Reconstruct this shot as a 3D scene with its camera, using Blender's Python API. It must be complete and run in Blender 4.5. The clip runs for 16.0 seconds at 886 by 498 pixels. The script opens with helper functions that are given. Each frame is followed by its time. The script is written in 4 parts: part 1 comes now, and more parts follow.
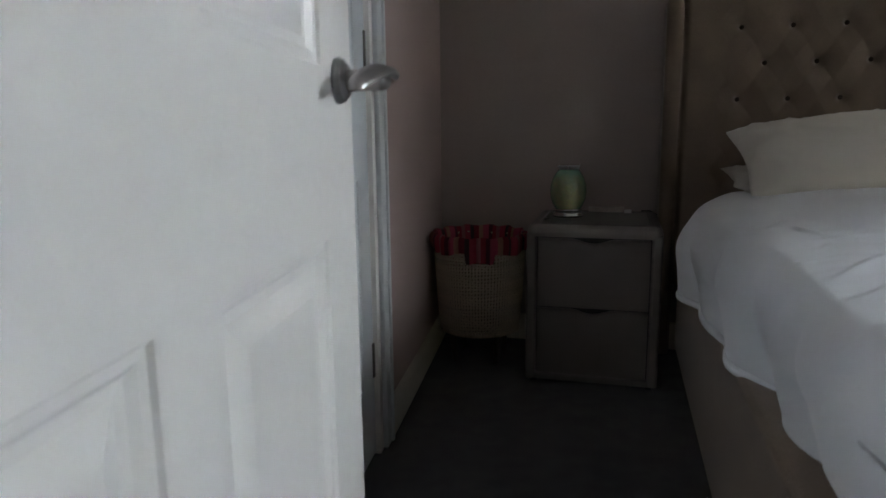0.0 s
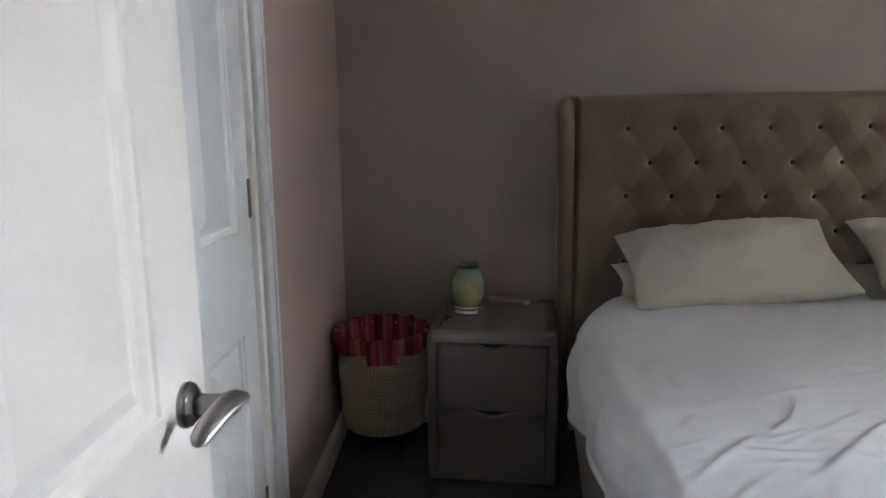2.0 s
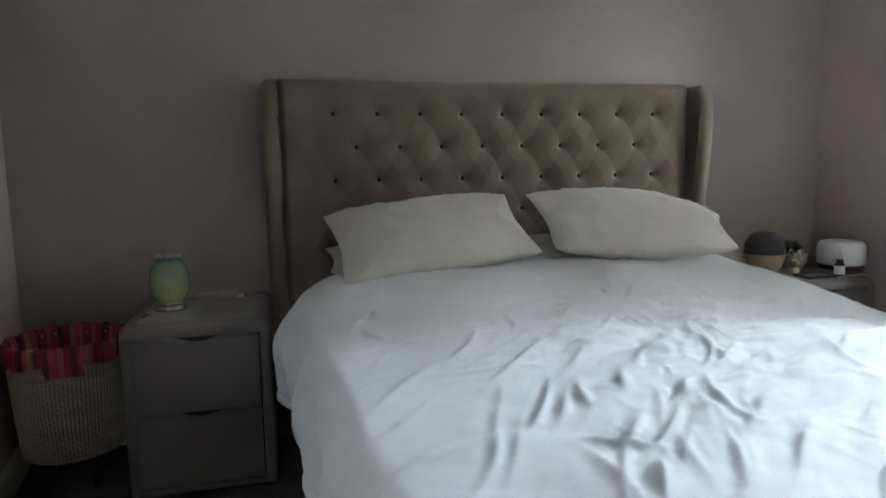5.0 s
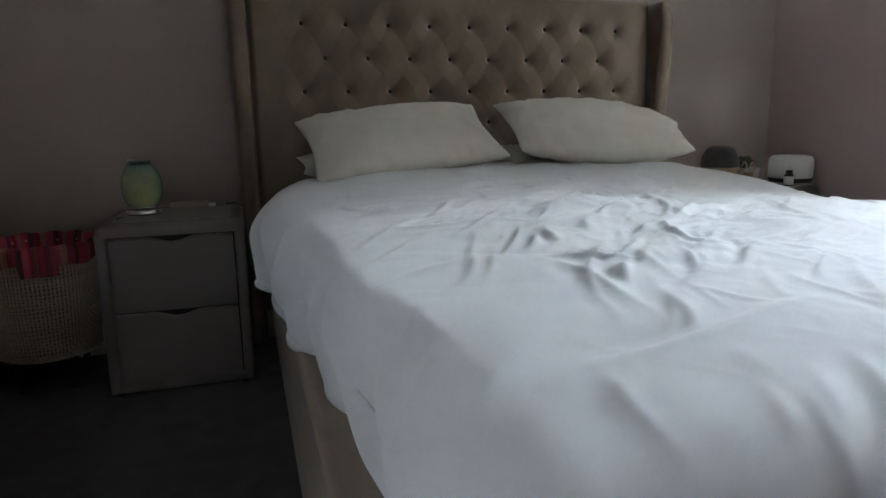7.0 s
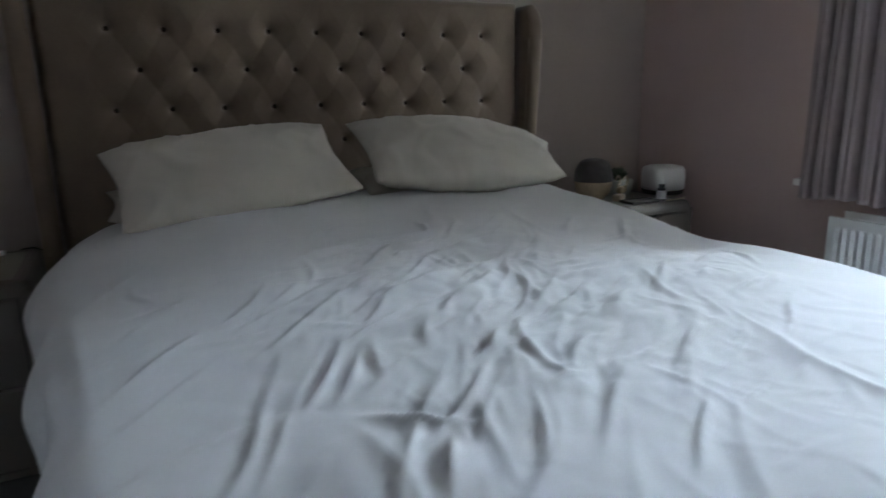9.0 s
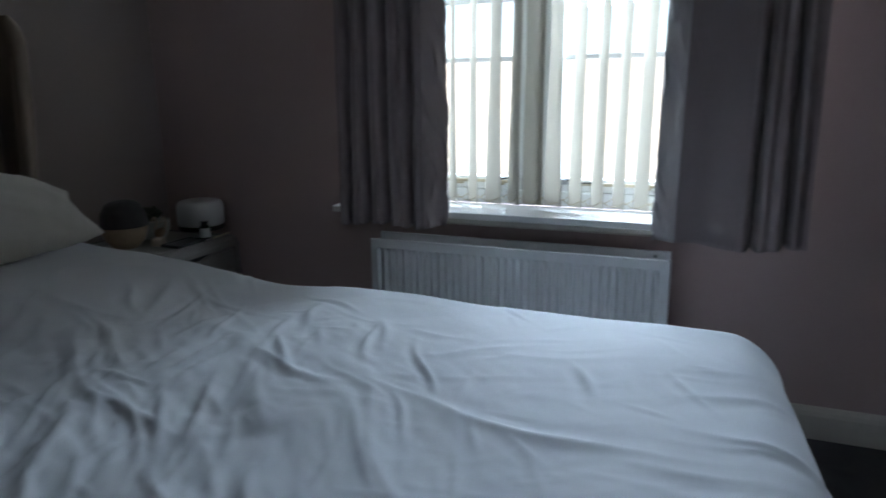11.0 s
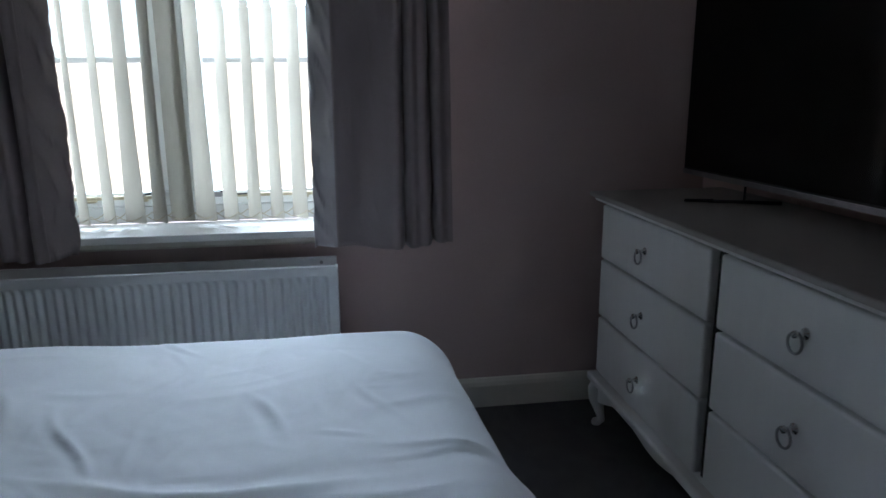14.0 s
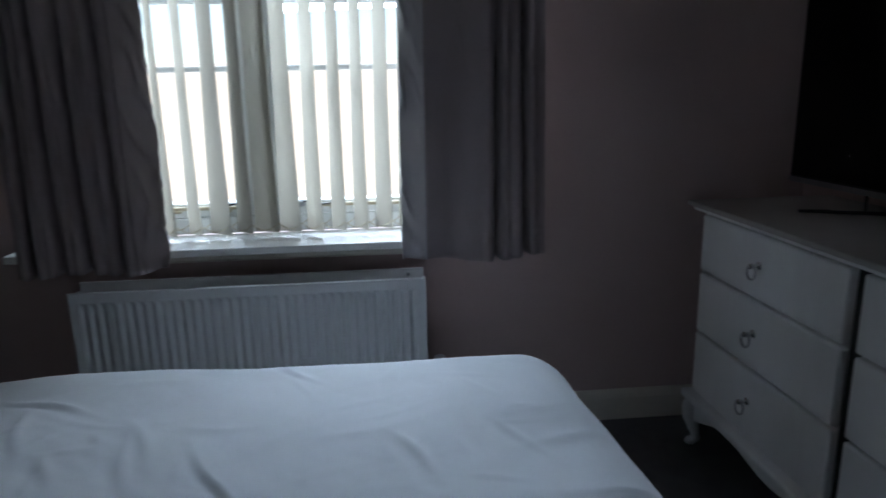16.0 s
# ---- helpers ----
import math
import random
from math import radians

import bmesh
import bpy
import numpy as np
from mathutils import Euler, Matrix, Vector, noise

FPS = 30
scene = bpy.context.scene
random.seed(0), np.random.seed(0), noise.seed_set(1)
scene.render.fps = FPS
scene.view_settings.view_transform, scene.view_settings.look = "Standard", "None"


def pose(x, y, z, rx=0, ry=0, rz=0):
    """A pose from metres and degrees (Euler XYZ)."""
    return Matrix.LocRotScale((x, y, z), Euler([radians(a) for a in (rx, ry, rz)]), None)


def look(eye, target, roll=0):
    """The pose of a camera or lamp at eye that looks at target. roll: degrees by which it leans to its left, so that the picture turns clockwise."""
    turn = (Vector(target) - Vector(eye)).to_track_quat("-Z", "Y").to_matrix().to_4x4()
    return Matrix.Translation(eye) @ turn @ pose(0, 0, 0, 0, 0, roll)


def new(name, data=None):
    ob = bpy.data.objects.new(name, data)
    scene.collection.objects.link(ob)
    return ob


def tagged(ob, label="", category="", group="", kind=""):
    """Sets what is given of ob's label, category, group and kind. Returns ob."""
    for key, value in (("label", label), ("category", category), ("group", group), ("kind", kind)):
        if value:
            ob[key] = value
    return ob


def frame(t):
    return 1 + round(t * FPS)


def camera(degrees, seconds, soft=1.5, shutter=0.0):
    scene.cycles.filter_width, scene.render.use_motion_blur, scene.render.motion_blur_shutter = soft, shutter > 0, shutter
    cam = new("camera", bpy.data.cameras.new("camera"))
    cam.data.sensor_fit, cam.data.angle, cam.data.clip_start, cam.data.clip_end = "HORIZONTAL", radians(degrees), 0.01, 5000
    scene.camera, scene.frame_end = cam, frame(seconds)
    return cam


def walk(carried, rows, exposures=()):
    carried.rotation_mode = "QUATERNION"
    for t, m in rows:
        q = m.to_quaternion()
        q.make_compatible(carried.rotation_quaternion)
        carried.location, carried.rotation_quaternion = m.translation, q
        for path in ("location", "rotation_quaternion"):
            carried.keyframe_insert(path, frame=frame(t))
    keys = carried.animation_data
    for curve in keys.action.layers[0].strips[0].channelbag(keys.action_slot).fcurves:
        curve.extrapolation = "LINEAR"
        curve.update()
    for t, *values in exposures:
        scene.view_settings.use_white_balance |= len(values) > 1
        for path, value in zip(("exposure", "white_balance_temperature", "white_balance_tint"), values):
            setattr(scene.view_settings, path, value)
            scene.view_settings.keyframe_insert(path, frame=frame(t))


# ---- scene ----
cam = camera(68.0, 16.0, soft=1.5, shutter=0.4)
PATH = [
    (0, (0.409, 0.836, 0.931), (-0.102, 2.737, 0.58), -0.6),
    (0.5, (0.433, 0.884, 1.05), (-0.042, 2.791, 0.675), -0.6),
    (1, (0.429, 0.913, 1.143), (0.008, 2.832, 0.768), -0.4),
    (1.5, (0.456, 0.919, 1.236), (0.109, 2.854, 0.867), -0.5),
    (2, (0.479, 0.916, 1.303), (0.201, 2.866, 0.957), -0.6),
    (2.5, (0.518, 0.909, 1.349), (0.306, 2.871, 1.021), -0.6),
    (3, (0.555, 0.893, 1.397), (0.447, 2.867, 1.091), -0.8),
    (3.5, (0.586, 0.9, 1.418), (0.615, 2.88, 1.139), -0.8),
    (4, (0.66, 0.946, 1.359), (0.87, 2.919, 1.105), -1.0),
    (4.5, (0.647, 0.976, 1.245), (1.028, 2.924, 0.999), -1.0),
    (5, (0.631, 0.937, 1.116), (1.096, 2.864, 0.852), -0.9),
    (5.2, (0.648, 0.905, 1.046), (1.111, 2.832, 0.78), -0.9),
    (7.5, (0.567, 0.841, 0.911), (1.15, 2.708, 0.495), -0.9),
    (8.2, (0.702, 0.948, 0.99), (1.303, 2.802, 0.54), -1.1),
    (10.5, (0.872, 1.341, 1.155), (2.525, 2.372, 0.702), -0.4),
    (11, (0.859, 1.387, 1.162), (2.671, 2.102, 0.706), -0.6),
    (11.5, (0.859, 1.344, 1.142), (2.766, 1.774, 0.719), -0.2),
    (12, (0.885, 1.305, 1.191), (2.827, 1.463, 0.741), -0.4),
    (12.5, (0.897, 1.299, 1.184), (2.846, 1.253, 0.74), -0.3),
    (13, (0.916, 1.267, 1.161), (2.855, 1.071, 0.709), -0.4),
    (13.5, (0.951, 1.287, 1.164), (2.881, 1.035, 0.706), -0.6),
    (14, (0.943, 1.412, 1.166), (2.871, 1.133, 0.713), -0.5),
    (14.5, (0.949, 1.485, 1.177), (2.87, 1.168, 0.718), -0.6),
    (15, (1.0, 1.486, 1.192), (2.912, 1.127, 0.73), -0.9),
    (15.5, (1.072, 1.528, 1.2), (2.985, 1.172, 0.735), -0.9),
    (16, (1.042, 1.579, 1.199), (2.98, 1.406, 0.739), -1.2),
]
EXPOSURES = [(0, 2.9, 7200, 16), (2, 3.57, 7400, 20), (3.5, 4.05, 7050, 15), (5, 3.72, 6900, 12), (7.5, 3.22, 7050, 14), (8.2, 2.97, 6950, 14), (10.5, 2.0, 6200, 12), (11.5, 0.92, 6150, 12), (12.5, 0.67, 6150, 12), (13.5, 1.3, 6200, 13), (14.5, 1.35, 6250, 13), (15.3, 1.35, 6250, 13), (16, 0.98, 6150, 13)]
walk(cam, [(t, look(eye, target, roll)) for t, eye, target, roll in PATH], EXPOSURES)

# ---- world and light ----
world = bpy.data.worlds.new("world")
scene.world = world
world.use_nodes = True
wn = world.node_tree
sky = wn.nodes.new("ShaderNodeTexSky")
sky.sky_type = "NISHITA"
sky.sun_disc = False
sky.sun_elevation, sky.sun_rotation = radians(42), radians(215)
wn.links.new(sky.outputs[0], wn.nodes["Background"].inputs[0])
wn.nodes["Background"].inputs[1].default_value = 0.15

sun = new("sun", bpy.data.lights.new("sun", "SUN"))
sun.data.energy, sun.data.angle, sun.data.color = 5.0, radians(0.5), (1.0, 0.92, 0.82)
sun.matrix_world = look((-4, -5, 8), (0, 0, 0))

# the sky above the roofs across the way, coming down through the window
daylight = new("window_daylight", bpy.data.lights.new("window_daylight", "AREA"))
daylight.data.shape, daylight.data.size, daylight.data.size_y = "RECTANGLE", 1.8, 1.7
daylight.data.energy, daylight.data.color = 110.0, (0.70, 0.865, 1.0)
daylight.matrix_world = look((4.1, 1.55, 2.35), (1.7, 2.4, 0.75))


# ---- materials ----
def material(name, base, rough=0.6, metal=0.0, vary=0.08, scale=6.0, fine=60.0, bump=0.1, spec=0.5, sheen=0.0, stretch=(1, 1, 1)):
    m = bpy.data.materials.new(name)
    m.use_nodes = True
    nt = m.node_tree
    b = nt.nodes["Principled BSDF"]
    b.inputs["Roughness"].default_value = rough
    b.inputs["Metallic"].default_value = metal
    b.inputs["Specular IOR Level"].default_value = spec
    if sheen:
        b.inputs["Sheen Weight"].default_value = sheen
        b.inputs["Sheen Roughness"].default_value = 0.4
    tc = nt.nodes.new("ShaderNodeTexCoord")
    mp = nt.nodes.new("ShaderNodeMapping")
    mp.inputs["Scale"].default_value = stretch
    nt.links.new(tc.outputs["Object"], mp.inputs[0])
    big = nt.nodes.new("ShaderNodeTexNoise")
    big.inputs["Scale"].default_value, big.inputs["Detail"].default_value = scale, 4.0
    small = nt.nodes.new("ShaderNodeTexNoise")
    small.inputs["Scale"].default_value, small.inputs["Detail"].default_value = fine, 3.0
    nt.links.new(mp.outputs[0], big.inputs[0])
    nt.links.new(mp.outputs[0], small.inputs[0])
    mix = nt.nodes.new("ShaderNodeMix")
    mix.data_type = "FLOAT"
    mix.inputs[0].default_value = 0.4
    nt.links.new(big.outputs[0], mix.inputs[2])
    nt.links.new(small.outputs[0], mix.inputs[3])
    ramp = nt.nodes.new("ShaderNodeValToRGB")
    lo = [max(0, c * (1 - vary * 2)) for c in base]
    hi = [min(1, c * (1 + vary * 2)) for c in base]
    ramp.color_ramp.elements[0].position, ramp.color_ramp.elements[1].position = 0.3, 0.7
    ramp.color_ramp.elements[0].color, ramp.color_ramp.elements[1].color = (*lo, 1), (*hi, 1)
    nt.links.new(mix.outputs[0], ramp.inputs[0])
    nt.links.new(ramp.outputs[0], b.inputs["Base Color"])
    rr = nt.nodes.new("ShaderNodeMapRange")
    rr.inputs[3].default_value, rr.inputs[4].default_value = max(0.02, rough - 0.08), min(1, rough + 0.08)
    nt.links.new(big.outputs[0], rr.inputs[0])
    nt.links.new(rr.outputs[0], b.inputs["Roughness"])
    if bump:
        bp = nt.nodes.new("ShaderNodeBump")
        bp.inputs["Strength"].default_value, bp.inputs["Distance"].default_value = bump, 0.004
        nt.links.new(small.outputs[0], bp.inputs["Height"])
        nt.links.new(bp.outputs[0], b.inputs["Normal"])
    return m


M_TAUPE = material("taupe_wall_paint", (0.370, 0.316, 0.290), 0.85, vary=0.03, scale=1.6, fine=150, bump=0.12, spec=0.25)
M_PINK = material("pale_pink_grey_wall_paint", (0.50, 0.385, 0.362), 0.85, vary=0.025, scale=1.5, fine=150, bump=0.12, spec=0.25)
M_CEIL = material("ceiling_paint", (0.76, 0.745, 0.73), 0.9, vary=0.02, scale=2, fine=120, bump=0.1, spec=0.2)
M_GLOSS = material("white_gloss_paint", (0.83, 0.81, 0.78), 0.32, vary=0.015, scale=2.5, fine=45, bump=0.06)
# white paint with cooler shade put into its colour, for the cupboard door and surround
M_GLOSS_SHADE = material("shaded_white_paint", (0.65, 0.68, 0.69), 0.4, vary=0.02, scale=2.5, fine=45, bump=0.06)
M_SKIRT = material("cream_satin_paint", (0.66, 0.62, 0.54), 0.4, vary=0.03, scale=3, fine=40, bump=0.08)
M_CARPET = material("charcoal_carpet", (0.070, 0.066, 0.067), 0.95, vary=0.22, scale=14, fine=420, bump=0.9, spec=0.1, sheen=0.2)
M_VELVET = material("taupe_velvet", (0.205, 0.154, 0.117), 0.75, vary=0.07, scale=9, fine=240, bump=0.15, spec=0.2, sheen=0.3)
# same velvet darkened, so the buttons carry the shade of their pits
M_VELVET_SHADE = material("taupe_velvet_button_shaded", (0.06, 0.046, 0.036), 0.9, vary=0.05, scale=30, fine=300, bump=0.1, spec=0.05)
M_LINEN = material("white_cotton", (0.735, 0.755, 0.80), 0.72, vary=0.02, scale=5, fine=700, bump=0.03, spec=0.5, sheen=0.35)
M_PILLOW = material("ivory_cotton", (0.61, 0.575, 0.52), 0.85, vary=0.025, scale=6, fine=700, bump=0.04, spec=0.2, sheen=0.15)
M_LEATHER = material("grey_faux_leather", (0.17, 0.152, 0.14), 0.5, vary=0.05, scale=5, fine=380, bump=0.3)
# near-black that paints the shade into gaps between drawers
M_GAP_SHADE = material("gap_shade_black", (0.012, 0.012, 0.012), 0.8, vary=0.1, bump=0)
M_CREAM_W = material("white_painted_wood", (0.80, 0.80, 0.795), 0.42, vary=0.02, scale=4, fine=30, bump=0.08, stretch=(1, 1, 0.2))
# white chest top greyed, with the dark wall's reflection put into its colour
M_TOP_DIM = material("white_wood_top_dimmed", (0.36, 0.33, 0.31), 0.42, vary=0.03, scale=4, fine=30, bump=0.0)
M_CHROME = material("chrome", (0.72, 0.72, 0.72), 0.14, metal=1.0, vary=0.02, scale=20, bump=0.0)
M_SATIN = material("satin_chrome", (0.42, 0.405, 0.395), 0.38, metal=1.0, vary=0.03, scale=20, bump=0.02)
M_NICKEL = material("brushed_nickel", (0.34, 0.34, 0.35), 0.3, metal=1.0, vary=0.05, scale=12, bump=0.03)
M_HINGE = material("tarnished_steel_hinge", (0.16, 0.15, 0.14), 0.45, metal=0.9, vary=0.12, scale=30, bump=0.1)
M_BLACK = material("black_plastic", (0.012, 0.012, 0.013), 0.35, vary=0.1, scale=12, bump=0.03)
M_SCREEN = material("black_glass_screen", (0.002, 0.002, 0.002), 0.1, vary=0.05, scale=2, bump=0.0, spec=0.12)
M_CURTAIN = material("grey_mauve_curtain_cloth", (0.30, 0.245, 0.245), 0.5, vary=0.05, scale=7, fine=420, bump=0.25, spec=0.4, sheen=0.25, stretch=(1, 1, 0.3))
# lining colour lightened to hold the window light on the turned edge
M_LINING_LIT = material("grey_satin_lining_lit", (0.47, 0.43, 0.44), 0.42, vary=0.04, scale=9, fine=300, bump=0.12, spec=0.5, sheen=0.2, stretch=(1, 1, 0.4))
M_RADIATOR = material("white_enamel", (0.72, 0.73, 0.73), 0.35, vary=0.02, scale=3, fine=60, bump=0.03)
M_UPVC = material("white_upvc", (0.80, 0.81, 0.80), 0.3, vary=0.015, scale=3, fine=60, bump=0.02)
M_STAY = material("cream_metal", (0.50, 0.43, 0.30), 0.45, vary=0.1, scale=25, bump=0.05)
M_WICKER = material("pale_wicker", (0.52, 0.43, 0.33), 0.7, vary=0.18, scale=30, fine=160, bump=0.3)
# wicker darkened to paint the shade seen through the weave
M_WICKER_SHADE = material("wicker_inside_shaded", (0.10, 0.075, 0.05), 0.85, vary=0.15, scale=20, bump=0.2)
M_WOOD_D = material("dark_wood", (0.05, 0.035, 0.025), 0.6, vary=0.15, scale=12, bump=0.1)
M_PLASTIC_W = material("white_plastic", (0.78, 0.78, 0.78), 0.35, vary=0.015, scale=6, bump=0.02)
M_PINKBOX = material("pale_card", (0.42, 0.37, 0.34), 0.6, vary=0.06, scale=30, bump=0.05)
M_POT = material("grey_ceramic", (0.36, 0.35, 0.33), 0.5, vary=0.08, scale=18, bump=0.1)
M_BROWN = material("brown_fur_cloth", (0.035, 0.028, 0.026), 0.9, vary=0.25, scale=25, fine=300, bump=0.8, sheen=0.2)
M_PALE = material("cream_plush", (0.45, 0.36, 0.28), 0.85, vary=0.12, scale=22, fine=260, bump=0.5)
M_LEAF = material("dark_green_leaf", (0.05, 0.06, 0.035), 0.6, vary=0.2, scale=40, bump=0.2)
M_TERRA = material("tan_clay", (0.30, 0.22, 0.14), 0.75, vary=0.1, scale=25, bump=0.2)
M_CORD = material("black_cord", (0.02, 0.02, 0.02), 0.6, vary=0.1, scale=20, bump=0)
M_TRAY = material("dark_lacquer_tray", (0.03, 0.028, 0.027), 0.35, vary=0.1, scale=9, bump=0.03)
M_HALL = material("hall_paint", (0.45, 0.40, 0.36), 0.85, vary=0.03, scale=2, fine=120, bump=0.1, spec=0.2)
M_BRICK = material("distant_render", (0.80, 0.71, 0.61), 0.9, vary=0.08, scale=0.8, fine=12, bump=0.1)
M_TILE = material("weathered_roof_tile", (0.60, 0.54, 0.49), 0.9, vary=0.15, scale=3, fine=18, bump=0.4)
M_GRASS = material("lawn", (0.07, 0.09, 0.04), 0.95, vary=0.25, scale=1.2, fine=40, bump=0.5)


def glass_material():
    m = bpy.data.materials.new("window_glass")
    m.use_nodes = True
    b = m.node_tree.nodes["Principled BSDF"]
    b.inputs["Base Color"].default_value = (0.97, 0.98, 0.98, 1)
    b.inputs["Roughness"].default_value = 0.0
    b.inputs["IOR"].default_value = 1.45
    b.inputs["Transmission Weight"].default_value = 1.0
    return m


M_GLASS = glass_material()


def slat_material():
    """Thin off-white blind cloth that lets part of the light through."""
    m = bpy.data.materials.new("ivory_blind_cloth")
    m.use_nodes = True
    nt = m.node_tree
    b = nt.nodes["Principled BSDF"]
    b.inputs["Roughness"].default_value = 0.8
    tr = nt.nodes.new("ShaderNodeBsdfTranslucent")
    tc = nt.nodes.new("ShaderNodeTexCoord")
    mp = nt.nodes.new("ShaderNodeMapping")
    mp.inputs["Scale"].default_value = (300, 300, 25)
    nz = nt.nodes.new("ShaderNodeTexNoise")
    nz.inputs["Scale"].default_value = 1.0
    rp = nt.nodes.new("ShaderNodeValToRGB")
    rp.color_ramp.elements[0].color, rp.color_ramp.elements[1].color = (0.50, 0.475, 0.425, 1), (0.57, 0.545, 0.495, 1)
    nt.links.new(tc.outputs["Object"], mp.inputs[0])
    nt.links.new(mp.outputs[0], nz.inputs[0])
    nt.links.new(nz.outputs[0], rp.inputs[0])
    nt.links.new(rp.outputs[0], b.inputs["Base Color"])
    nt.links.new(rp.outputs[0], tr.inputs[0])
    mx = nt.nodes.new("ShaderNodeMixShader")
    mx.inputs[0].default_value = 0.70
    nt.links.new(b.outputs[0], mx.inputs[1])
    nt.links.new(tr.outputs[0], mx.inputs[2])
    nt.links.new(mx.outputs[0], nt.nodes["Material Output"].inputs[0])
    return m


M_SLAT = slat_material()


def stripe_material():
    """Red, plum, pink and tan stripes that run up the cloth round the basket."""
    m = bpy.data.materials.new("striped_red_cloth")
    m.use_nodes = True
    nt = m.node_tree
    b = nt.nodes["Principled BSDF"]
    b.inputs["Roughness"].default_value = 0.85
    tc = nt.nodes.new("ShaderNodeTexCoord")
    gr = nt.nodes.new("ShaderNodeTexGradient")
    gr.gradient_type = "RADIAL"
    mu = nt.nodes.new("ShaderNodeMath")
    mu.operation = "MULTIPLY"
    mu.inputs[1].default_value = 7.0
    fr = nt.nodes.new("ShaderNodeMath")
    fr.operation = "FRACT"
    rp = nt.nodes.new("ShaderNodeValToRGB")
    cr = rp.color_ramp
    cr.interpolation = "CONSTANT"
    cols = [(0.30, 0.02, 0.04), (0.10, 0.012, 0.03), (0.42, 0.06, 0.10), (0.36, 0.16, 0.12), (0.22, 0.012, 0.03), (0.06, 0.02, 0.025), (0.40, 0.04, 0.07), (0.34, 0.12, 0.13)]
    cr.elements[0].color = (*cols[0], 1)
    cr.elements[1].position, cr.elements[1].color = 0.12, (*cols[1], 1)
    for p, c in zip((0.22, 0.38, 0.5, 0.64, 0.74, 0.9), cols[2:]):
        e = cr.elements.new(p)
        e.color = (*c, 1)
    nt.links.new(tc.outputs["Object"], gr.inputs[0])
    nt.links.new(gr.outputs[1], mu.inputs[0])
    nt.links.new(mu.outputs[0], fr.inputs[0])
    nt.links.new(fr.outputs[0], rp.inputs[0])
    nt.links.new(rp.outputs[0], b.inputs["Base Color"])
    nz = nt.nodes.new("ShaderNodeTexNoise")
    nz.inputs["Scale"].default_value = 200
    bp = nt.nodes.new("ShaderNodeBump")
    bp.inputs["Strength"].default_value, bp.inputs["Distance"].default_value = 0.3, 0.003
    nt.links.new(nz.outputs[0], bp.inputs["Height"])
    nt.links.new(bp.outputs[0], b.inputs["Normal"])
    return m


M_STRIPE = stripe_material()


def crackle_material():
    """Green and gold mottled art glass."""
    m = bpy.data.materials.new("green_gold_mottled_glass")
    m.use_nodes = True
    nt = m.node_tree
    b = nt.nodes["Principled BSDF"]
    b.inputs["Roughness"].default_value = 0.14
    b.inputs["Coat Weight"].default_value = 0.6
    b.inputs["Coat Roughness"].default_value = 0.06
    tc = nt.nodes.new("ShaderNodeTexCoord")
    vo = nt.nodes.new("ShaderNodeTexVoronoi")
    vo.inputs["Scale"].default_value = 95
    nz = nt.nodes.new("ShaderNodeTexNoise")
    nz.inputs["Scale"].default_value, nz.inputs["Detail"].default_value = 7, 3
    nt.links.new(tc.outputs["Object"], vo.inputs[0])
    nt.links.new(tc.outputs["Object"], nz.inputs[0])
    rp = nt.nodes.new("ShaderNodeValToRGB")
    rp.color_ramp.elements[0].position, rp.color_ramp.elements[0].color = 0.36, (0.13, 0.27, 0.20, 1)
    rp.color_ramp.elements[1].position, rp.color_ramp.elements[1].color = 0.66, (0.50, 0.46, 0.20, 1)
    # gold is richest on the belly facing the room: a glow painted in
    sp = nt.nodes.new("ShaderNodeSeparateXYZ")
    nt.links.new(tc.outputs["Object"], sp.inputs[0])
    gold = nt.nodes.new("ShaderNodeMath")
    gold.operation = "MULTIPLY_ADD"
    gold.inputs[1].default_value = -4.0
    nt.links.new(sp.outputs[1], gold.inputs[0])
    half = nt.nodes.new("ShaderNodeMath")
    half.operation = "MULTIPLY"
    half.inputs[1].default_value = 0.62
    nt.links.new(nz.outputs[0], half.inputs[0])
    nt.links.new(half.outputs[0], gold.inputs[2])
    nt.links.new(gold.outputs[0], rp.inputs[0])
    mx = nt.nodes.new("ShaderNodeMix")
    mx.data_type = "RGBA"
    mx.blend_type = "MULTIPLY"
    mx.inputs[0].default_value = 0.12
    nt.links.new(rp.outputs[0], mx.inputs[6])
    nt.links.new(vo.outputs["Color"], mx.inputs[7])
    nt.links.new(mx.outputs[2], b.inputs["Base Color"])
    bp = nt.nodes.new("ShaderNodeBump")
    bp.inputs["Strength"].default_value, bp.inputs["Distance"].default_value = 0.4, 0.002
    nt.links.new(vo.outputs["Distance"], bp.inputs["Height"])
    nt.links.new(bp.outputs[0], b.inputs["Normal"])
    return m


M_CRACKLE = crackle_material()


# ---- mesh helpers ----
def part(name, bm, mat, parent=None, label="", smooth=False, matrix=None, fix=True):
    me = bpy.data.meshes.new(name)
    if fix:
        bmesh.ops.recalc_face_normals(bm, faces=bm.faces)
    if smooth:
        for f in bm.faces:
            f.smooth = True
    bm.to_mesh(me)
    bm.free()
    me.materials.append(mat)
    ob = new(name, me)
    if matrix is not None:
        ob.matrix_basis = matrix
    if parent is not None:
        ob.parent = parent
    if label:
        ob["label"] = label
    return ob


def thing(name, matrix, label, category, group="", kind=""):
    ob = new(name)
    ob.empty_display_size = 0.05
    ob.matrix_basis = matrix
    return tagged(ob, label, category, group, kind)


